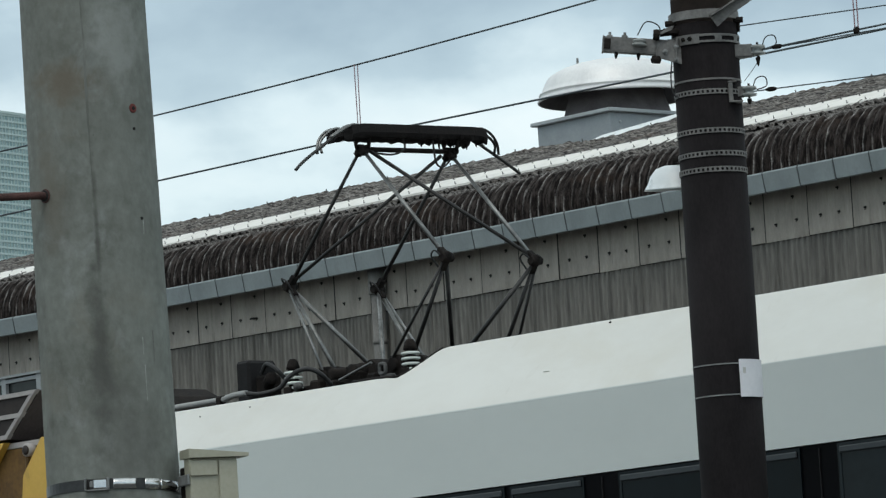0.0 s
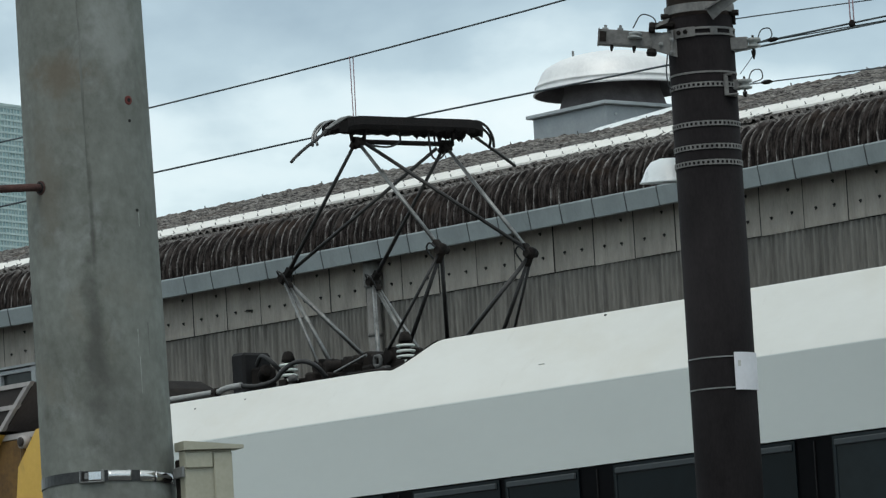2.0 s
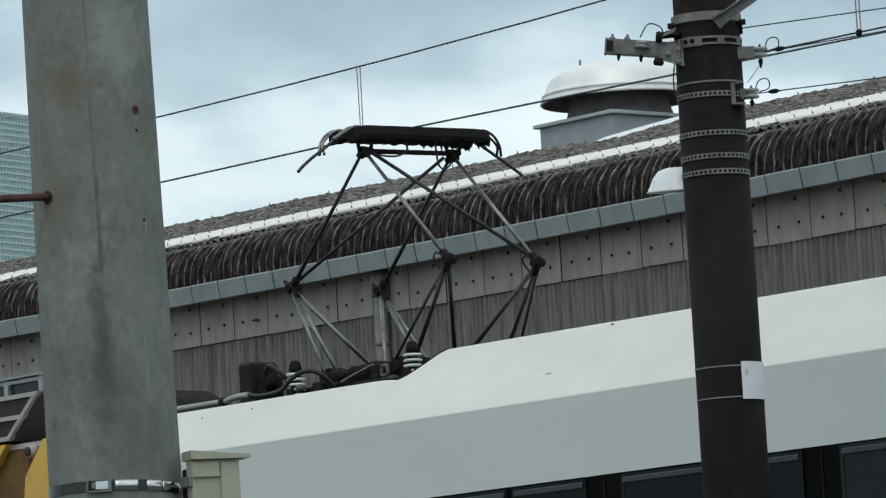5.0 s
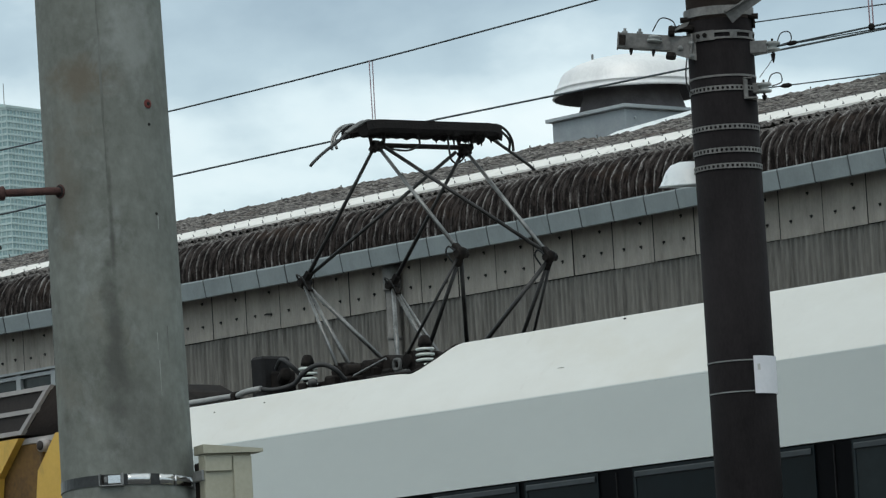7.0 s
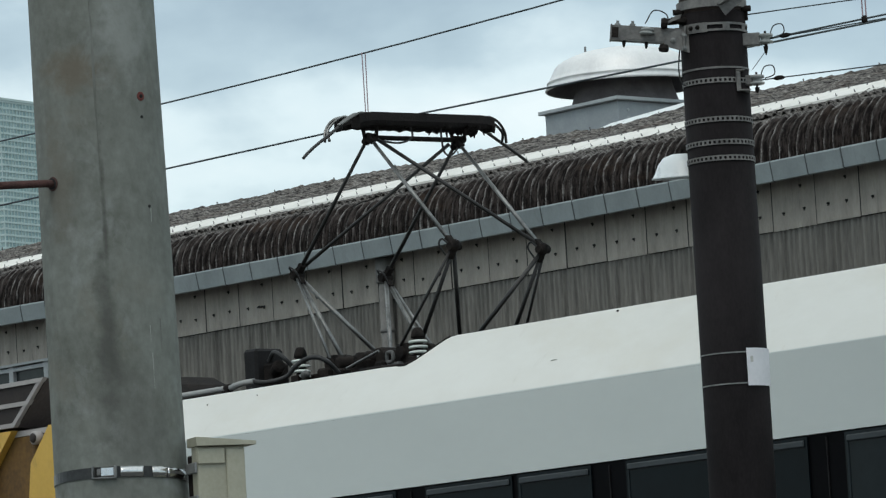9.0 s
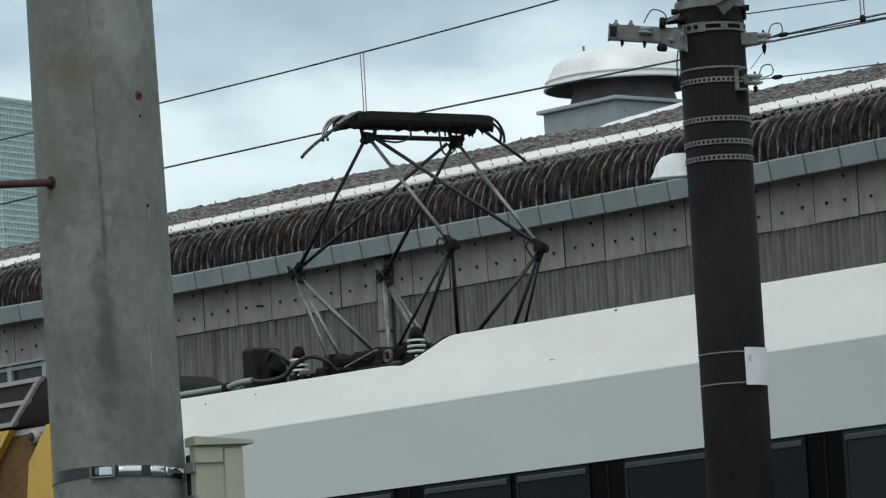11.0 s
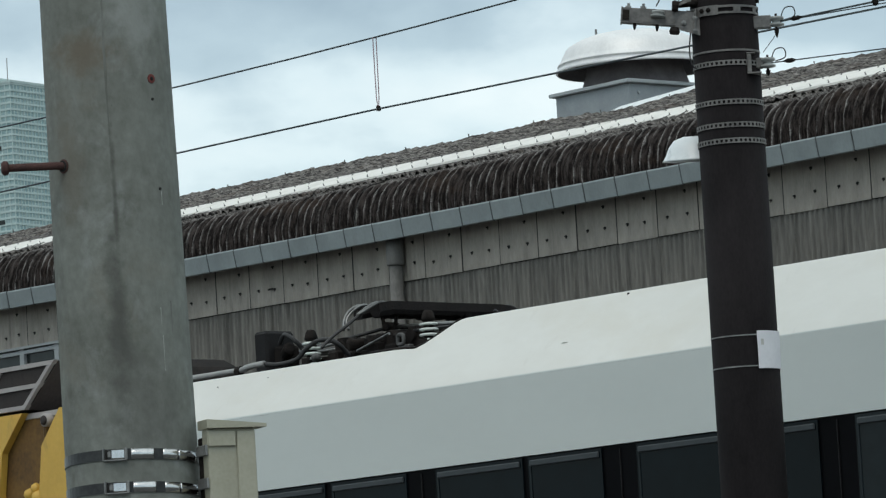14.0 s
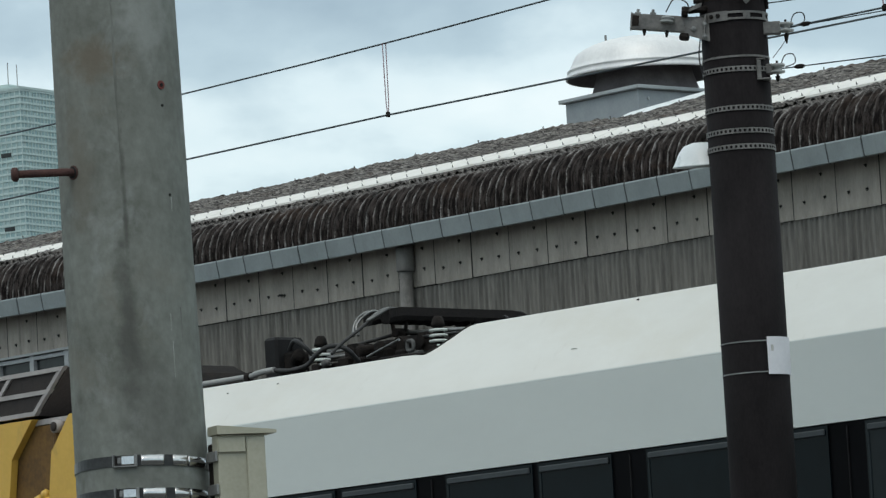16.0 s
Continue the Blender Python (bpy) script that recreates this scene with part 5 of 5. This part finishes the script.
        box(bm, -0.085, 0.004, -0.034, -0.026, z - 0.020, z + 0.011, 0.002)
        part("strap_lug", bm, GALVANISED, k)
    bm = B()
    box(bm, -0.095, -0.051, -0.024, 0.05, 0.0, 0.43, 0.003)
    part("mounting_rail", bm, GRIME, k)


concrete_pole()

# ---- black steel pole with its bands, brackets, notice and lamp ----
QX, QY, QR = -13.905, 13.548, 0.1335


def steel_pole():
    p = thing("steel_pole", "dark steel line pole with perforated bands and brackets", "utility pole", pose(QX, QY, 0))
    bm = B()
    lathe(bm, [(QR, 0.0), (QR, 4.645)], 48)
    part("sheathing", bm, BLACK_STEEL, p, "matt black sheathed lower shaft", smooth=True)
    bm = B()
    lathe(bm, [(QR - 0.004, 4.64), (QR - 0.006, 9.0)], 48)
    part("upper_shaft", bm, BROWN_STEEL, p, "dark rusty brown bare shaft", smooth=True)
    # perforated bands: two rims joined by short webs
    band_mesh = None
    for z, tilt in ((4.362, 1.2), (4.205, 0.6), (4.112, 0.4), (4.048, 0.4)):
        at = pose(0, 0, z, 0, tilt * 0.3, 0)
        if band_mesh:
            part("perforated_band", None, None, p, at=at, mesh=band_mesh)
            continue
        bm = B()
        for z0, z1 in ((-0.0105, -0.0058), (0.0058, 0.0105)):
            lathe(bm, [(QR + 0.001, z0), (QR + 0.004, z0), (QR + 0.004, z1), (QR + 0.001, z1)], 64)
        for i in range(44):
            a = 2 * math.pi * i / 44
            c, s = math.cos(a), math.sin(a)
            w = 0.0046
            q = [bm.verts.new(((QR + 0.004) * c - e * w * s, (QR + 0.004) * s + e * w * c, zz)) for e, zz in ((-1.5, -0.006), (1.5, -0.006), (1.0, -0.003), (1.0, 0.003), (1.5, 0.006), (-1.5, 0.006), (-1.0, 0.003), (-1.0, -0.003))]
            bm.faces.new(q)
        band_mesh = part("perforated_band", bm, DARK_GALV, p, "galvanised perforated steel band", at=at).data
    for z in (4.412, 3.268, 3.144):
        bm = B()
        half = 0.004 if z > 4 else 0.0026
        lathe(bm, [(QR + 0.0006, z - half), (QR + 0.0025, z - half), (QR + 0.0025, z + half), (QR + 0.0006, z + half)], 48)
        part("strap", bm, DARK_GALV if z > 4 else GALVANISED, p, "thin steel strap")
    # slotted band and collar
    bm = B()
    for z0, z1 in ((4.560, 4.568), (4.585, 4.594)):
        lathe(bm, [(QR + 0.001, z0), (QR + 0.006, z0), (QR + 0.006, z1), (QR + 0.001, z1)], 48)
    for i in range(9):
        a = 2 * math.pi * i / 9 + 0.22
        lathe(bm, [(QR + 0.001, 4.566), (QR + 0.0055, 4.566), (QR + 0.0055, 4.587), (QR + 0.001, 4.587)], 4, arc=(a / 6.2832, a / 6.2832 + 0.035))
    lathe(bm, [(QR + 0.001, 4.557), (QR + 0.0065, 4.557), (QR + 0.0065, 4.596), (QR + 0.001, 4.596)], 14, arc=(0.66, 0.852))
    band = part("slotted_band", bm, DARK_GALV, p, "galvanised slotted band")
    for a in (-0.72, -0.50):
        d = ACROSS * math.sin(a) - AWAY * math.cos(a)
        part("bolt", lathe(B(), [(0.010, 0.0), (0.010, 0.005), (0.005, 0.006), (0.005, 0.012), (0.0, 0.013)], 6, at=d * (QR + 0.006) + Vector((0, 0, 4.578)), axis=d), GRIME, band)
    bm = B()
    lathe(bm, [(QR + 0.001, 4.659), (QR + 0.008, 4.659), (QR + 0.008, 4.694), (QR + 0.001, 4.694)], 48)
    part("collar", bm, DARK_GALV, p, "wide weathered steel collar")

    def local(lat, z, toward=0.0):
        return ACROSS * lat - AWAY * toward + Vector((0, 0, z))

    # brace that leaves the collar
    bm = B()
    a, b = local(0.030, 4.640, QR + 0.02), local(0.42, 4.885, QR + 0.02)
    d = (b - a).normalized()
    n = -AWAY
    w = d.cross(n)
    ends = []
    for q, f in ((a, 1.35), (a + d * 0.06, 1.0), (b, 1.0)):
        ends.append([bm.verts.new(q + w * e * 0.021 * f + n * g) for e, g in ((-1, 0.0), (1, 0.0), (1, 0.006), (-0.7, 0.006), (-0.7, 0.034), (-1, 0.034))])
    for u, v in zip(ends, ends[1:]):
        for i in range(6):
            bm.faces.new((u[i], v[i], v[(i + 1) % 6], u[(i + 1) % 6]))
    bm.faces.new(ends[0]), bm.faces.new(ends[-1][::-1])
    part("brace", bm, DARK_GALV, p, "weathered angle-iron diagonal brace")
    for lat in (-0.128, 0.135):
        bm = B()
        tube(bm, [local(lat - 0.03, 4.655, 0.05), local(lat + 0.02, 4.655, 0.05)], 0.012, 8)
        tube(bm, [local(lat, 4.67, 0.03), local(lat, 4.61, 0.03)], 0.008, 8)
        part("collar_bolt", bm, GRIME, p)
    bm = B()
    prism(bm, [(-0.205, 4.600), (-0.135, 4.622), (-0.125, 4.640), (-0.150, 4.635)], 0.045, 0.10)
    part("collar_tab", bm, DARK_GALV, p, "bent steel tab under the collar", at=Matrix(((ACROSS.x, -AWAY.x, 0, 0), (ACROSS.y, -AWAY.y, 0, 0), (0, 0, 1, 0), (0, 0, 0, 1))))
    # cross arm to one side: a channel with pins, pegs and small insulators
    m = Matrix(((ACROSS.x, -AWAY.x, 0, 0), (ACROSS.y, -AWAY.y, 0, 0), (0, 0, 1, 0), (0, 0, 0, 1)))
    bm = B()
    box(bm, -0.415, -0.10, 0.068, 0.0765, 4.521, 4.569)
    box(bm, -0.415, -0.10, 0.02, 0.075, 4.569, 4.575)
    box(bm, -0.415, -0.10, 0.02, 0.075, 4.515, 4.521)
    box(bm, -0.418, -0.412, 0.015, 0.08, 4.513, 4.577)
    arm = part("cross_arm", bm, DARK_GALV, p, "weathered galvanised steel channel cross arm", at=m @ pose(0, 0, 4.538, 0, 7.0, 0) @ pose(0, 0, -4.545))
    bm = B()
    box(bm, -0.165, -0.10, 0.03, 0.082, 4.505, 4.578, 0.008)
    part("arm_bracket", bm, DARK_GALV, arm)
    bm = B()
    prism(bm, [(-0.20, 4.50), (-0.09, 4.478), (-0.09, 4.575), (-0.15, 4.57), (-0.20, 4.545)], 0.079, 0.085)
    gusset = part("gusset_plate", bm, DARK_GALV, arm, "weathered steel gusset plate")
    for lat, z in ((-0.118, 4.497), (-0.122, 4.548), (-0.165, 4.525)):
        part("bolt", lathe(B(), [(0.011, 0.0), (0.011, 0.008), (0.006, 0.009), (0.006, 0.016), (0.0, 0.017)], 6, at=(lat, 0.084, z), axis=(0, 1, 0)), GALVANISED, gusset)
    for lat in (-0.36, -0.27):
        bm = B()
        tube(bm, [(lat, 0.062, 4.522), (lat, 0.062, 4.500)], 0.006, 8)
        lathe(bm, [(0.008, 4.512), (0.007, 4.502), (0.003, 4.488)], 8, at=(lat, 0.062, 0))
        part("pin", bm, GRIME, arm)
    bm = B()
    lathe(bm, [(0.01, 0.0), (0.029, 0.003), (0.030, 0.010), (0.018, 0.014), (0.027, 0.019), (0.025, 0.026), (0.010, 0.031)], 16, at=(-0.27, 0.085, 4.540))
    part("small_insulator", bm, DIRTY_PORCELAIN, arm, smooth=True)
    bm = B()
    tube(bm, bend([(-0.28, 0.085, 4.585), (-0.25, 0.085, 4.64), (-0.20, 0.085, 4.63), (-0.185, 0.085, 4.59)]), 0.0026, 6)
    part("loop_wire", bm, CABLE, arm)
    part("tail_wire", tube(B(), bend([(-0.135, 0.06, 4.49), (-0.135, 0.06, 4.42), (-0.12, 0.06, 4.36), (-0.09, 0.06, 4.345)]), 0.003, 6), CABLE, arm)
    part("knob", lathe(B(), [(0.02, -0.012), (0.024, 0.0), (0.02, 0.014)], 10, at=(-0.205, 0.09, 4.59), axis=(1, 0, 0)), GRIME, arm)
    part("knob", lathe(B(), [(0.018, -0.012), (0.022, 0.0), (0.016, 0.016)], 10, at=(-0.20, 0.09, 4.488)), GRIME, arm)
    bm = B()
    box(bm, -0.18, -0.12, 0.04, 0.10, 4.597, 4.617, 0.004)
    tube(bm, [(-0.19, 0.07, 4.60), (-0.10, 0.07, 4.615)], 0.014, 8)
    part("clamp", bm, GRIME, arm)
    for lat, z in ((-0.39, 4.59), (-0.33, 4.592), (-0.16, 4.622), (-0.115, 4.60)):
        bm = B()
        lathe(bm, [(0.012, -0.008), (0.012, 0.006), (0.006, 0.008), (0.006, 0.018), (0.0, 0.019)], 6, at=(lat, 0.05, z - 0.012))
        part("bolt", bm, GALVANISED, arm)
    part("flange_plate", box(B(), -0.125, -0.117, 0.01, 0.10, 4.50, 4.585, 0.002), DARK_GALV, arm)
    # dark block at the arm's tip stands for shade inside its open end
    part("end_plug", box(B(), -0.4115, -0.385, 0.031, 0.079, 4.524, 4.566), GRIME, arm)
    # bracket and insulators on the wire side
    for z, lat0, size in ((4.527, 0.13, 1.0), (4.362, 0.10, 0.8)):
        bm = B()
        box(bm, lat0 - 0.02, lat0 + 0.055 * size, 0.03, 0.07, z - 0.026 * size, z + 0.026 * size, 0.004)
        if size < 1:
            box(bm, lat0 - 0.026, lat0 - 0.008, 0.108, 0.122, z - 0.042, z + 0.032, 0.003)
            box(bm, lat0 - 0.026, lat0 + 0.03, 0.04, 0.122, z - 0.048, z - 0.042, 0.001)
            box(bm, lat0 - 0.026, lat0 + 0.01, 0.04, 0.122, z + 0.033, z + 0.038, 0.001)
        br = part("wire_bracket", bm, DARK_GALV, p, "weathered wire bracket", at=m)
        bm = B()
        lathe(bm, [(0.01, -0.022), (0.030, -0.018), (0.032, -0.010), (0.018, -0.005), (0.018, 0.003), (0.032, 0.008), (0.030, 0.018), (0.01, 0.022)], 16, at=(lat0 + 0.075 * size, 0.055, z))
        part("small_insulator", bm, DIRTY_PORCELAIN, br, smooth=True)
        bm = B()
        tube(bm, [(lat0 + 0.075 * size, 0.055, z + 0.032), (lat0 + 0.075 * size, 0.055, z - 0.045)], 0.0045, 8)
        lathe(bm, [(0.010, -0.03), (0.008, -0.045), (0.002, -0.066 * size)], 8, at=(lat0 + 0.075 * size, 0.055, z))
        part("pin", bm, GRIME, br)
        bm = B()
        x = lat0 + 0.09 * size
        tube(bm, bend([(x, 0.055, z + 0.0), (x + 0.02, 0.055, z + 0.05), (x + 0.055, 0.055, z + 0.055), (x + 0.06, 0.055, z + 0.02), (x + 0.02, 0.055, z + 0.005)]), 0.0024, 6)
        part("loop_wire", bm, CABLE, br)
    bm = B()
    tube(bm, bend([(0.22, 0.055, 4.53), (0.20, 0.055, 4.475), (0.145, 0.055, 4.405)]), 0.0014, 6)
    part("tie_wire", bm, CABLE, p, at=m)
    # notice sheet wrapped on the pole
    n = thing("paper_notice", "blank white paper notice strapped round a dark pole", "notice", pose(QX, QY, 0))
    bm = B()
    last = None
    for i in range(9):
        a = math.asin(0.31) + (math.radians(98) - math.asin(0.31)) * i / 8
        d = ACROSS * math.sin(a) - AWAY * math.cos(a)
        q = QR + 0.0045 + 0.0012 * math.sin(i * 1.3)
        row = [bm.verts.new(d * q + Vector((0, 0, z))) for z in (3.133, 3.283)]
        row2 = [bm.verts.new(d * (q + 0.0012) + Vector((0, 0, z))) for z in (3.133, 3.283)]
        if last:
            bm.faces.new((last[0], row[0], row[1], last[1]))
            bm.faces.new((last[2], row2[0], row2[1], last[3]))
        last = row + row2
    sheet = part("sheet", bm, PAPER, n, smooth=True)
    a = math.asin(0.45)
    d = ACROSS * math.sin(a) - AWAY * math.cos(a)
    side = Vector((0, 0, 1)).cross(d)
    at = Matrix(((side.x, 0, d.x, d.x * (QR + 0.0066)), (side.y, 0, d.y, d.y * (QR + 0.0066)), (0, 1, 0, 3.238), (0, 0, 0, 1)))
    part("print_mark", box(B(), -0.006, 0.006, -0.012, 0.012, 0.0, 0.001), SCUFF, sheet, "faint grey printed bar", at=at)
    # lamp shade on a short arm behind the pole
    s = thing("pole_lamp", "white enamel bell lamp shade on a short arm", "lamp", pose(QX, QY, 4.022) @ Matrix.Translation(ACROSS * -0.142 + AWAY * 0.22) @ Matrix.Rotation(radians(5), 4, ACROSS))
    bm = B()
    lathe(bm, [(0.0, 0.095), (0.045, 0.094), (0.080, 0.082), (0.103, 0.054), (0.116, 0.022), (0.126, 0.004), (0.133, -0.004), (0.126, -0.001), (0.105, 0.040), (0.05, 0.075)], 36)
    part("shade", bm, LAMP_WHITE, s, smooth=True)
    bm = B()
    tube(bm, [Vector((0, 0, 0.08)), Vector((0, 0, 0.12)), ACROSS * 0.165 - AWAY * 0.10 + Vector((0, 0, 0.12))], 0.014, 8)
    part("lamp_arm", bm, GRIME, s)
    bm = B()
    lathe(bm, [(0.02, 0.06), (0.035, 0.03), (0.03, 0.005), (0.0, 0.0)], 14)
    part("bulb", bm, LAMP_WHITE, s, smooth=True)


steel_pole()


def span_wire(name, label, lat0, z0, slope, r, toward=0.055, length=9.0, bead=None):
    w = thing(name, label, "wire", pose(QX, QY, 0), "wires from the steel pole")
    pts = [ACROSS * (lat0 + length * i / 6) - AWAY * toward + Vector((0, 0, z0 + slope * length * i / 6)) for i in range(7)]
    part("strand", tube(B(), pts, r, 8), WIRE, w)
    if bead:
        q = ACROSS * (lat0 + bead) - AWAY * toward + Vector((0, 0, z0 + slope * bead))
        bm = B()
        lathe(bm, [(0.003, -0.024), (0.0095, -0.010), (0.0095, 0.010), (0.003, 0.024)], 10, at=q, axis=ACROSS + Vector((0, 0, slope)))
        part("strain_bead", bm, GRIME, w, smooth=True)


span_wire("span_wire", "thin dark span wire leaving the steel pole", 0.12, 4.636, 0.082, 0.0026, 0.0)
span_wire("feeder_wire", "thick dark feeder wire with a strain bead", 0.21, 4.525, 0.150, 0.0040, bead=0.075)
span_wire("span_wire", "thin dark span wire leaving the steel pole", 0.21, 4.525, 0.118, 0.0024)
span_wire("span_wire", "thin dark span wire with a strain bead", 0.16, 4.360, 0.068, 0.0026, bead=0.09)
g = thing("wire_hanger", "pale double-rod hanger on a feeder wire", "wire hanger", Matrix.Translation(Vector((QX, QY, 0)) + ACROSS * 0.607 - AWAY * 0.055 + Vector((0, 0, 4.582))))
for e in (-0.006, 0.008):
    part("rod", tube(B(), [ACROSS * e + Vector((0, 0, 0.0)), ACROSS * e + Vector((0, 0, 0.40))], 0.0028, 6), HANGER_PAINT, g)
part("clamp", lathe(B(), [(0.006, -0.014), (0.013, -0.006), (0.013, 0.008), (0.006, 0.016)], 10), GRIME, g)

# ---- yellow works vehicle behind the concrete pole ----


def works_vehicle():
    v = thing("works_vehicle", "yellow works machine with a grey-framed raked cab", "work vehicle", pose(-14.635, 10.53, 3.034))
    bm = B()
    prism(bm, [(-1.6, -0.012), (-0.016, -0.012), (-0.156, -0.15), (-0.183, -0.30), (-0.19, -2.4), (-1.6, -2.4)], 0.0, 0.03)
    part("rear_hood", bm, YELLOW, v, "yellow painted bevelled hood")
    bm = B()
    prism(bm, [(0.217, -0.012), (0.36, -0.012), (0.36, -2.4), (0.06, -2.4), (0.07, -0.30), (0.096, -0.142)], 0.0, 0.03)
    part("front_hood", bm, YELLOW, v, "yellow painted bevelled hood")
    # box close behind the hoods, brown to stand for the shade between them
    part("recess", box(B(), -1.58, 0.34, 0.034, 0.38, -2.38, -0.036), YELLOW_SHADED, v, "brown recess between the hoods, shade in its colour")
    part("deck", box(B(), -0.6, 0.3, 0.03, 0.4, -0.034, -0.014), CAB_GREY, v)
    bm = B()
    lathe(bm, [(0.023, -0.03), (0.025, 0.0), (0.025, 0.018), (0.016, 0.021)], 14, at=(0.118, 0.02, -0.050), axis=(0, -1, 0))
    pin = part("hinge_pin", bm, CAB_GREY, v, "grimy hinge boss with a dark pin", smooth=True)
    bm = B()
    lathe(bm, [(0.018, 0.0), (0.018, 0.005), (0.010, 0.008), (0.0, 0.008)], 12, at=(0.122, -0.001, -0.051), axis=(0, -1, 0))
    part("pin_head", bm, CAB_FABRIC, pin, smooth=True)
    bm = B()
    tube(bm, [(0.108, 0.02, -0.07), (0.098, 0.02, -0.26), (0.09, 0.02, -0.5)], 0.013, 8)
    part("rod", bm, YELLOW_SHADED, v)
    bm = B()
    for x, z, r in ((-0.01, -0.315, 0.025), (0.03, -0.295, 0.022), (0.045, -0.33, 0.03)):
        lathe(bm, [(0.0, -r), (r * 0.8, -r * 0.6), (r, 0.0), (r * 0.8, r * 0.6), (0.0, r)], 10, at=(x, 0.015, z))
    part("fittings", bm, YELLOW, v, "grimy yellow pipe fittings", smooth=True)
    # cab: raked side frame with dark screens, and its dark end
    bm = B()
    prism(bm, [(-1.2, 0.0), (0.0, 0.0), (0.197, 0.163), (-1.2, 0.163)], 0.02, 0.42)
    cab = part("cab", bm, CAB_DARK, v, "dark grey raked cab end")

    def slant(x, z):
        return x + z * 1.21

    for z0, z1 in ((0.0, 0.016), (0.074, 0.090), (0.150, 0.166)):
        bm = B()
        prism(bm, [(-1.2, z0), (slant(0, z0), z0), (slant(0, z1), z1), (-1.2, z1)], 0.0, 0.02)
        part("cab_rail", bm, CAB_GREY, cab)
    for xb in (-0.03, -0.345, -0.66):
        for z0, z1 in ((0.016, 0.074), (0.090, 0.150)):
            bm = B()
            prism(bm, [(slant(xb, z0), z0), (slant(xb + 0.025, z0), z0), (slant(xb + 0.025, z1), z1), (slant(xb, z1), z1)], 0.002, 0.019)
            part("cab_post", bm, CAB_GREY, cab)
            if xb > -0.6:
                bm = B()
                prism(bm, [(slant(xb - 0.289, z0), z0), (slant(xb - 0.001, z0), z0), (slant(xb - 0.001, z1), z1), (slant(xb - 0.289, z1), z1)], 0.010, 0.0195)
                part("screen", bm, CAB_FABRIC, cab, "dark brown cab screen")
    for x in (-1.2, -0.1):
        bm = B()
        lathe(bm, [(0.0, -0.1), (0.34, -0.1), (0.36, -0.06), (0.36, 0.06), (0.34, 0.1), (0.0, 0.1)], 24, at=(x, 0.3, -2.674), axis=(0, 1, 0))
        part("wheel", bm, GRIME, v)


works_vehicle()

# ---- motions ----


def motions():
    """The head sinks from the wire, the four arms fold about their shafts and knees."""
    heights = [(0.0, 4.976), (11.3, 4.976), (11.4, 4.965), (11.5, 4.925), (11.6, 4.874), (11.7, 4.808), (11.8, 4.733), (11.9, 4.630), (12.0, 4.530),
               (12.1, 4.443), (12.2, 4.368), (12.3, 4.300), (12.4, 4.242), (12.5, 4.195), (12.6, 4.152), (12.8, 4.080), (13.0, 4.018), (13.2, 3.968),
               (13.4, 3.930), (13.6, 3.907), (13.8, 3.900), (16.0, 3.900)]
    def knee(s, dz):
        """The knee of the arm on one side, for a head at height dz over the shafts."""
        low, top = LOWERS_LONG[s], UPPERS_LONG[s]
        d = math.hypot(PIVOT, dz)
        a = (low ** 2 - top ** 2 + d * d) / (2 * d)
        h = math.sqrt(max(0.0, low ** 2 - a * a))
        return s * (PIVOT - a * PIVOT / d + h * dz / d), a * dz / d + h * PIVOT / d

    rows = []
    for t, z in heights:
        up = (z - 3.90) / 1.076
        rows.append((t, pose(0, 0.02 * up - 0.008, z - PZ, 1.5 * up - 0.3, 0, 0)))
    walk(HEAD, rows)
    for s, y, arm in LOWERS:
        rows = []
        for t, z in heights:
            kx, kz = knee(s, z - PZ)
            rows.append((t, pose(s * PIVOT, y, 0, 0, math.degrees(math.atan2(-kz, kx - s * PIVOT)), 0)))
        walk(arm, rows)
    for s, y, arm in UPPERS:
        rows = []
        for t, z in heights:
            kx, kz = knee(s, z - PZ)
            rows.append((t, pose(kx, y, kz, 0, math.degrees(math.atan2(-(z - PZ - kz), -kx)), 0)))
        walk(arm, rows)
    # the lifted wire settles when the head leaves it
    for line, rest, rise in ((CONTACT, (0, 0, 0), 0.011), (MESSENGER, (0, 0, 0), 0.009), (HANGER, (-19.36, PY, 5.093), 0.011)):
        x, y, z = rest
        walk(line, [(0.0, pose(x, y, z + rise)), (11.3, pose(x, y, z + rise)), (11.5, pose(x, y, z + 0.1 * rise)), (11.8, pose(x, y, z)), (16.0, pose(x, y, z))])


motions()
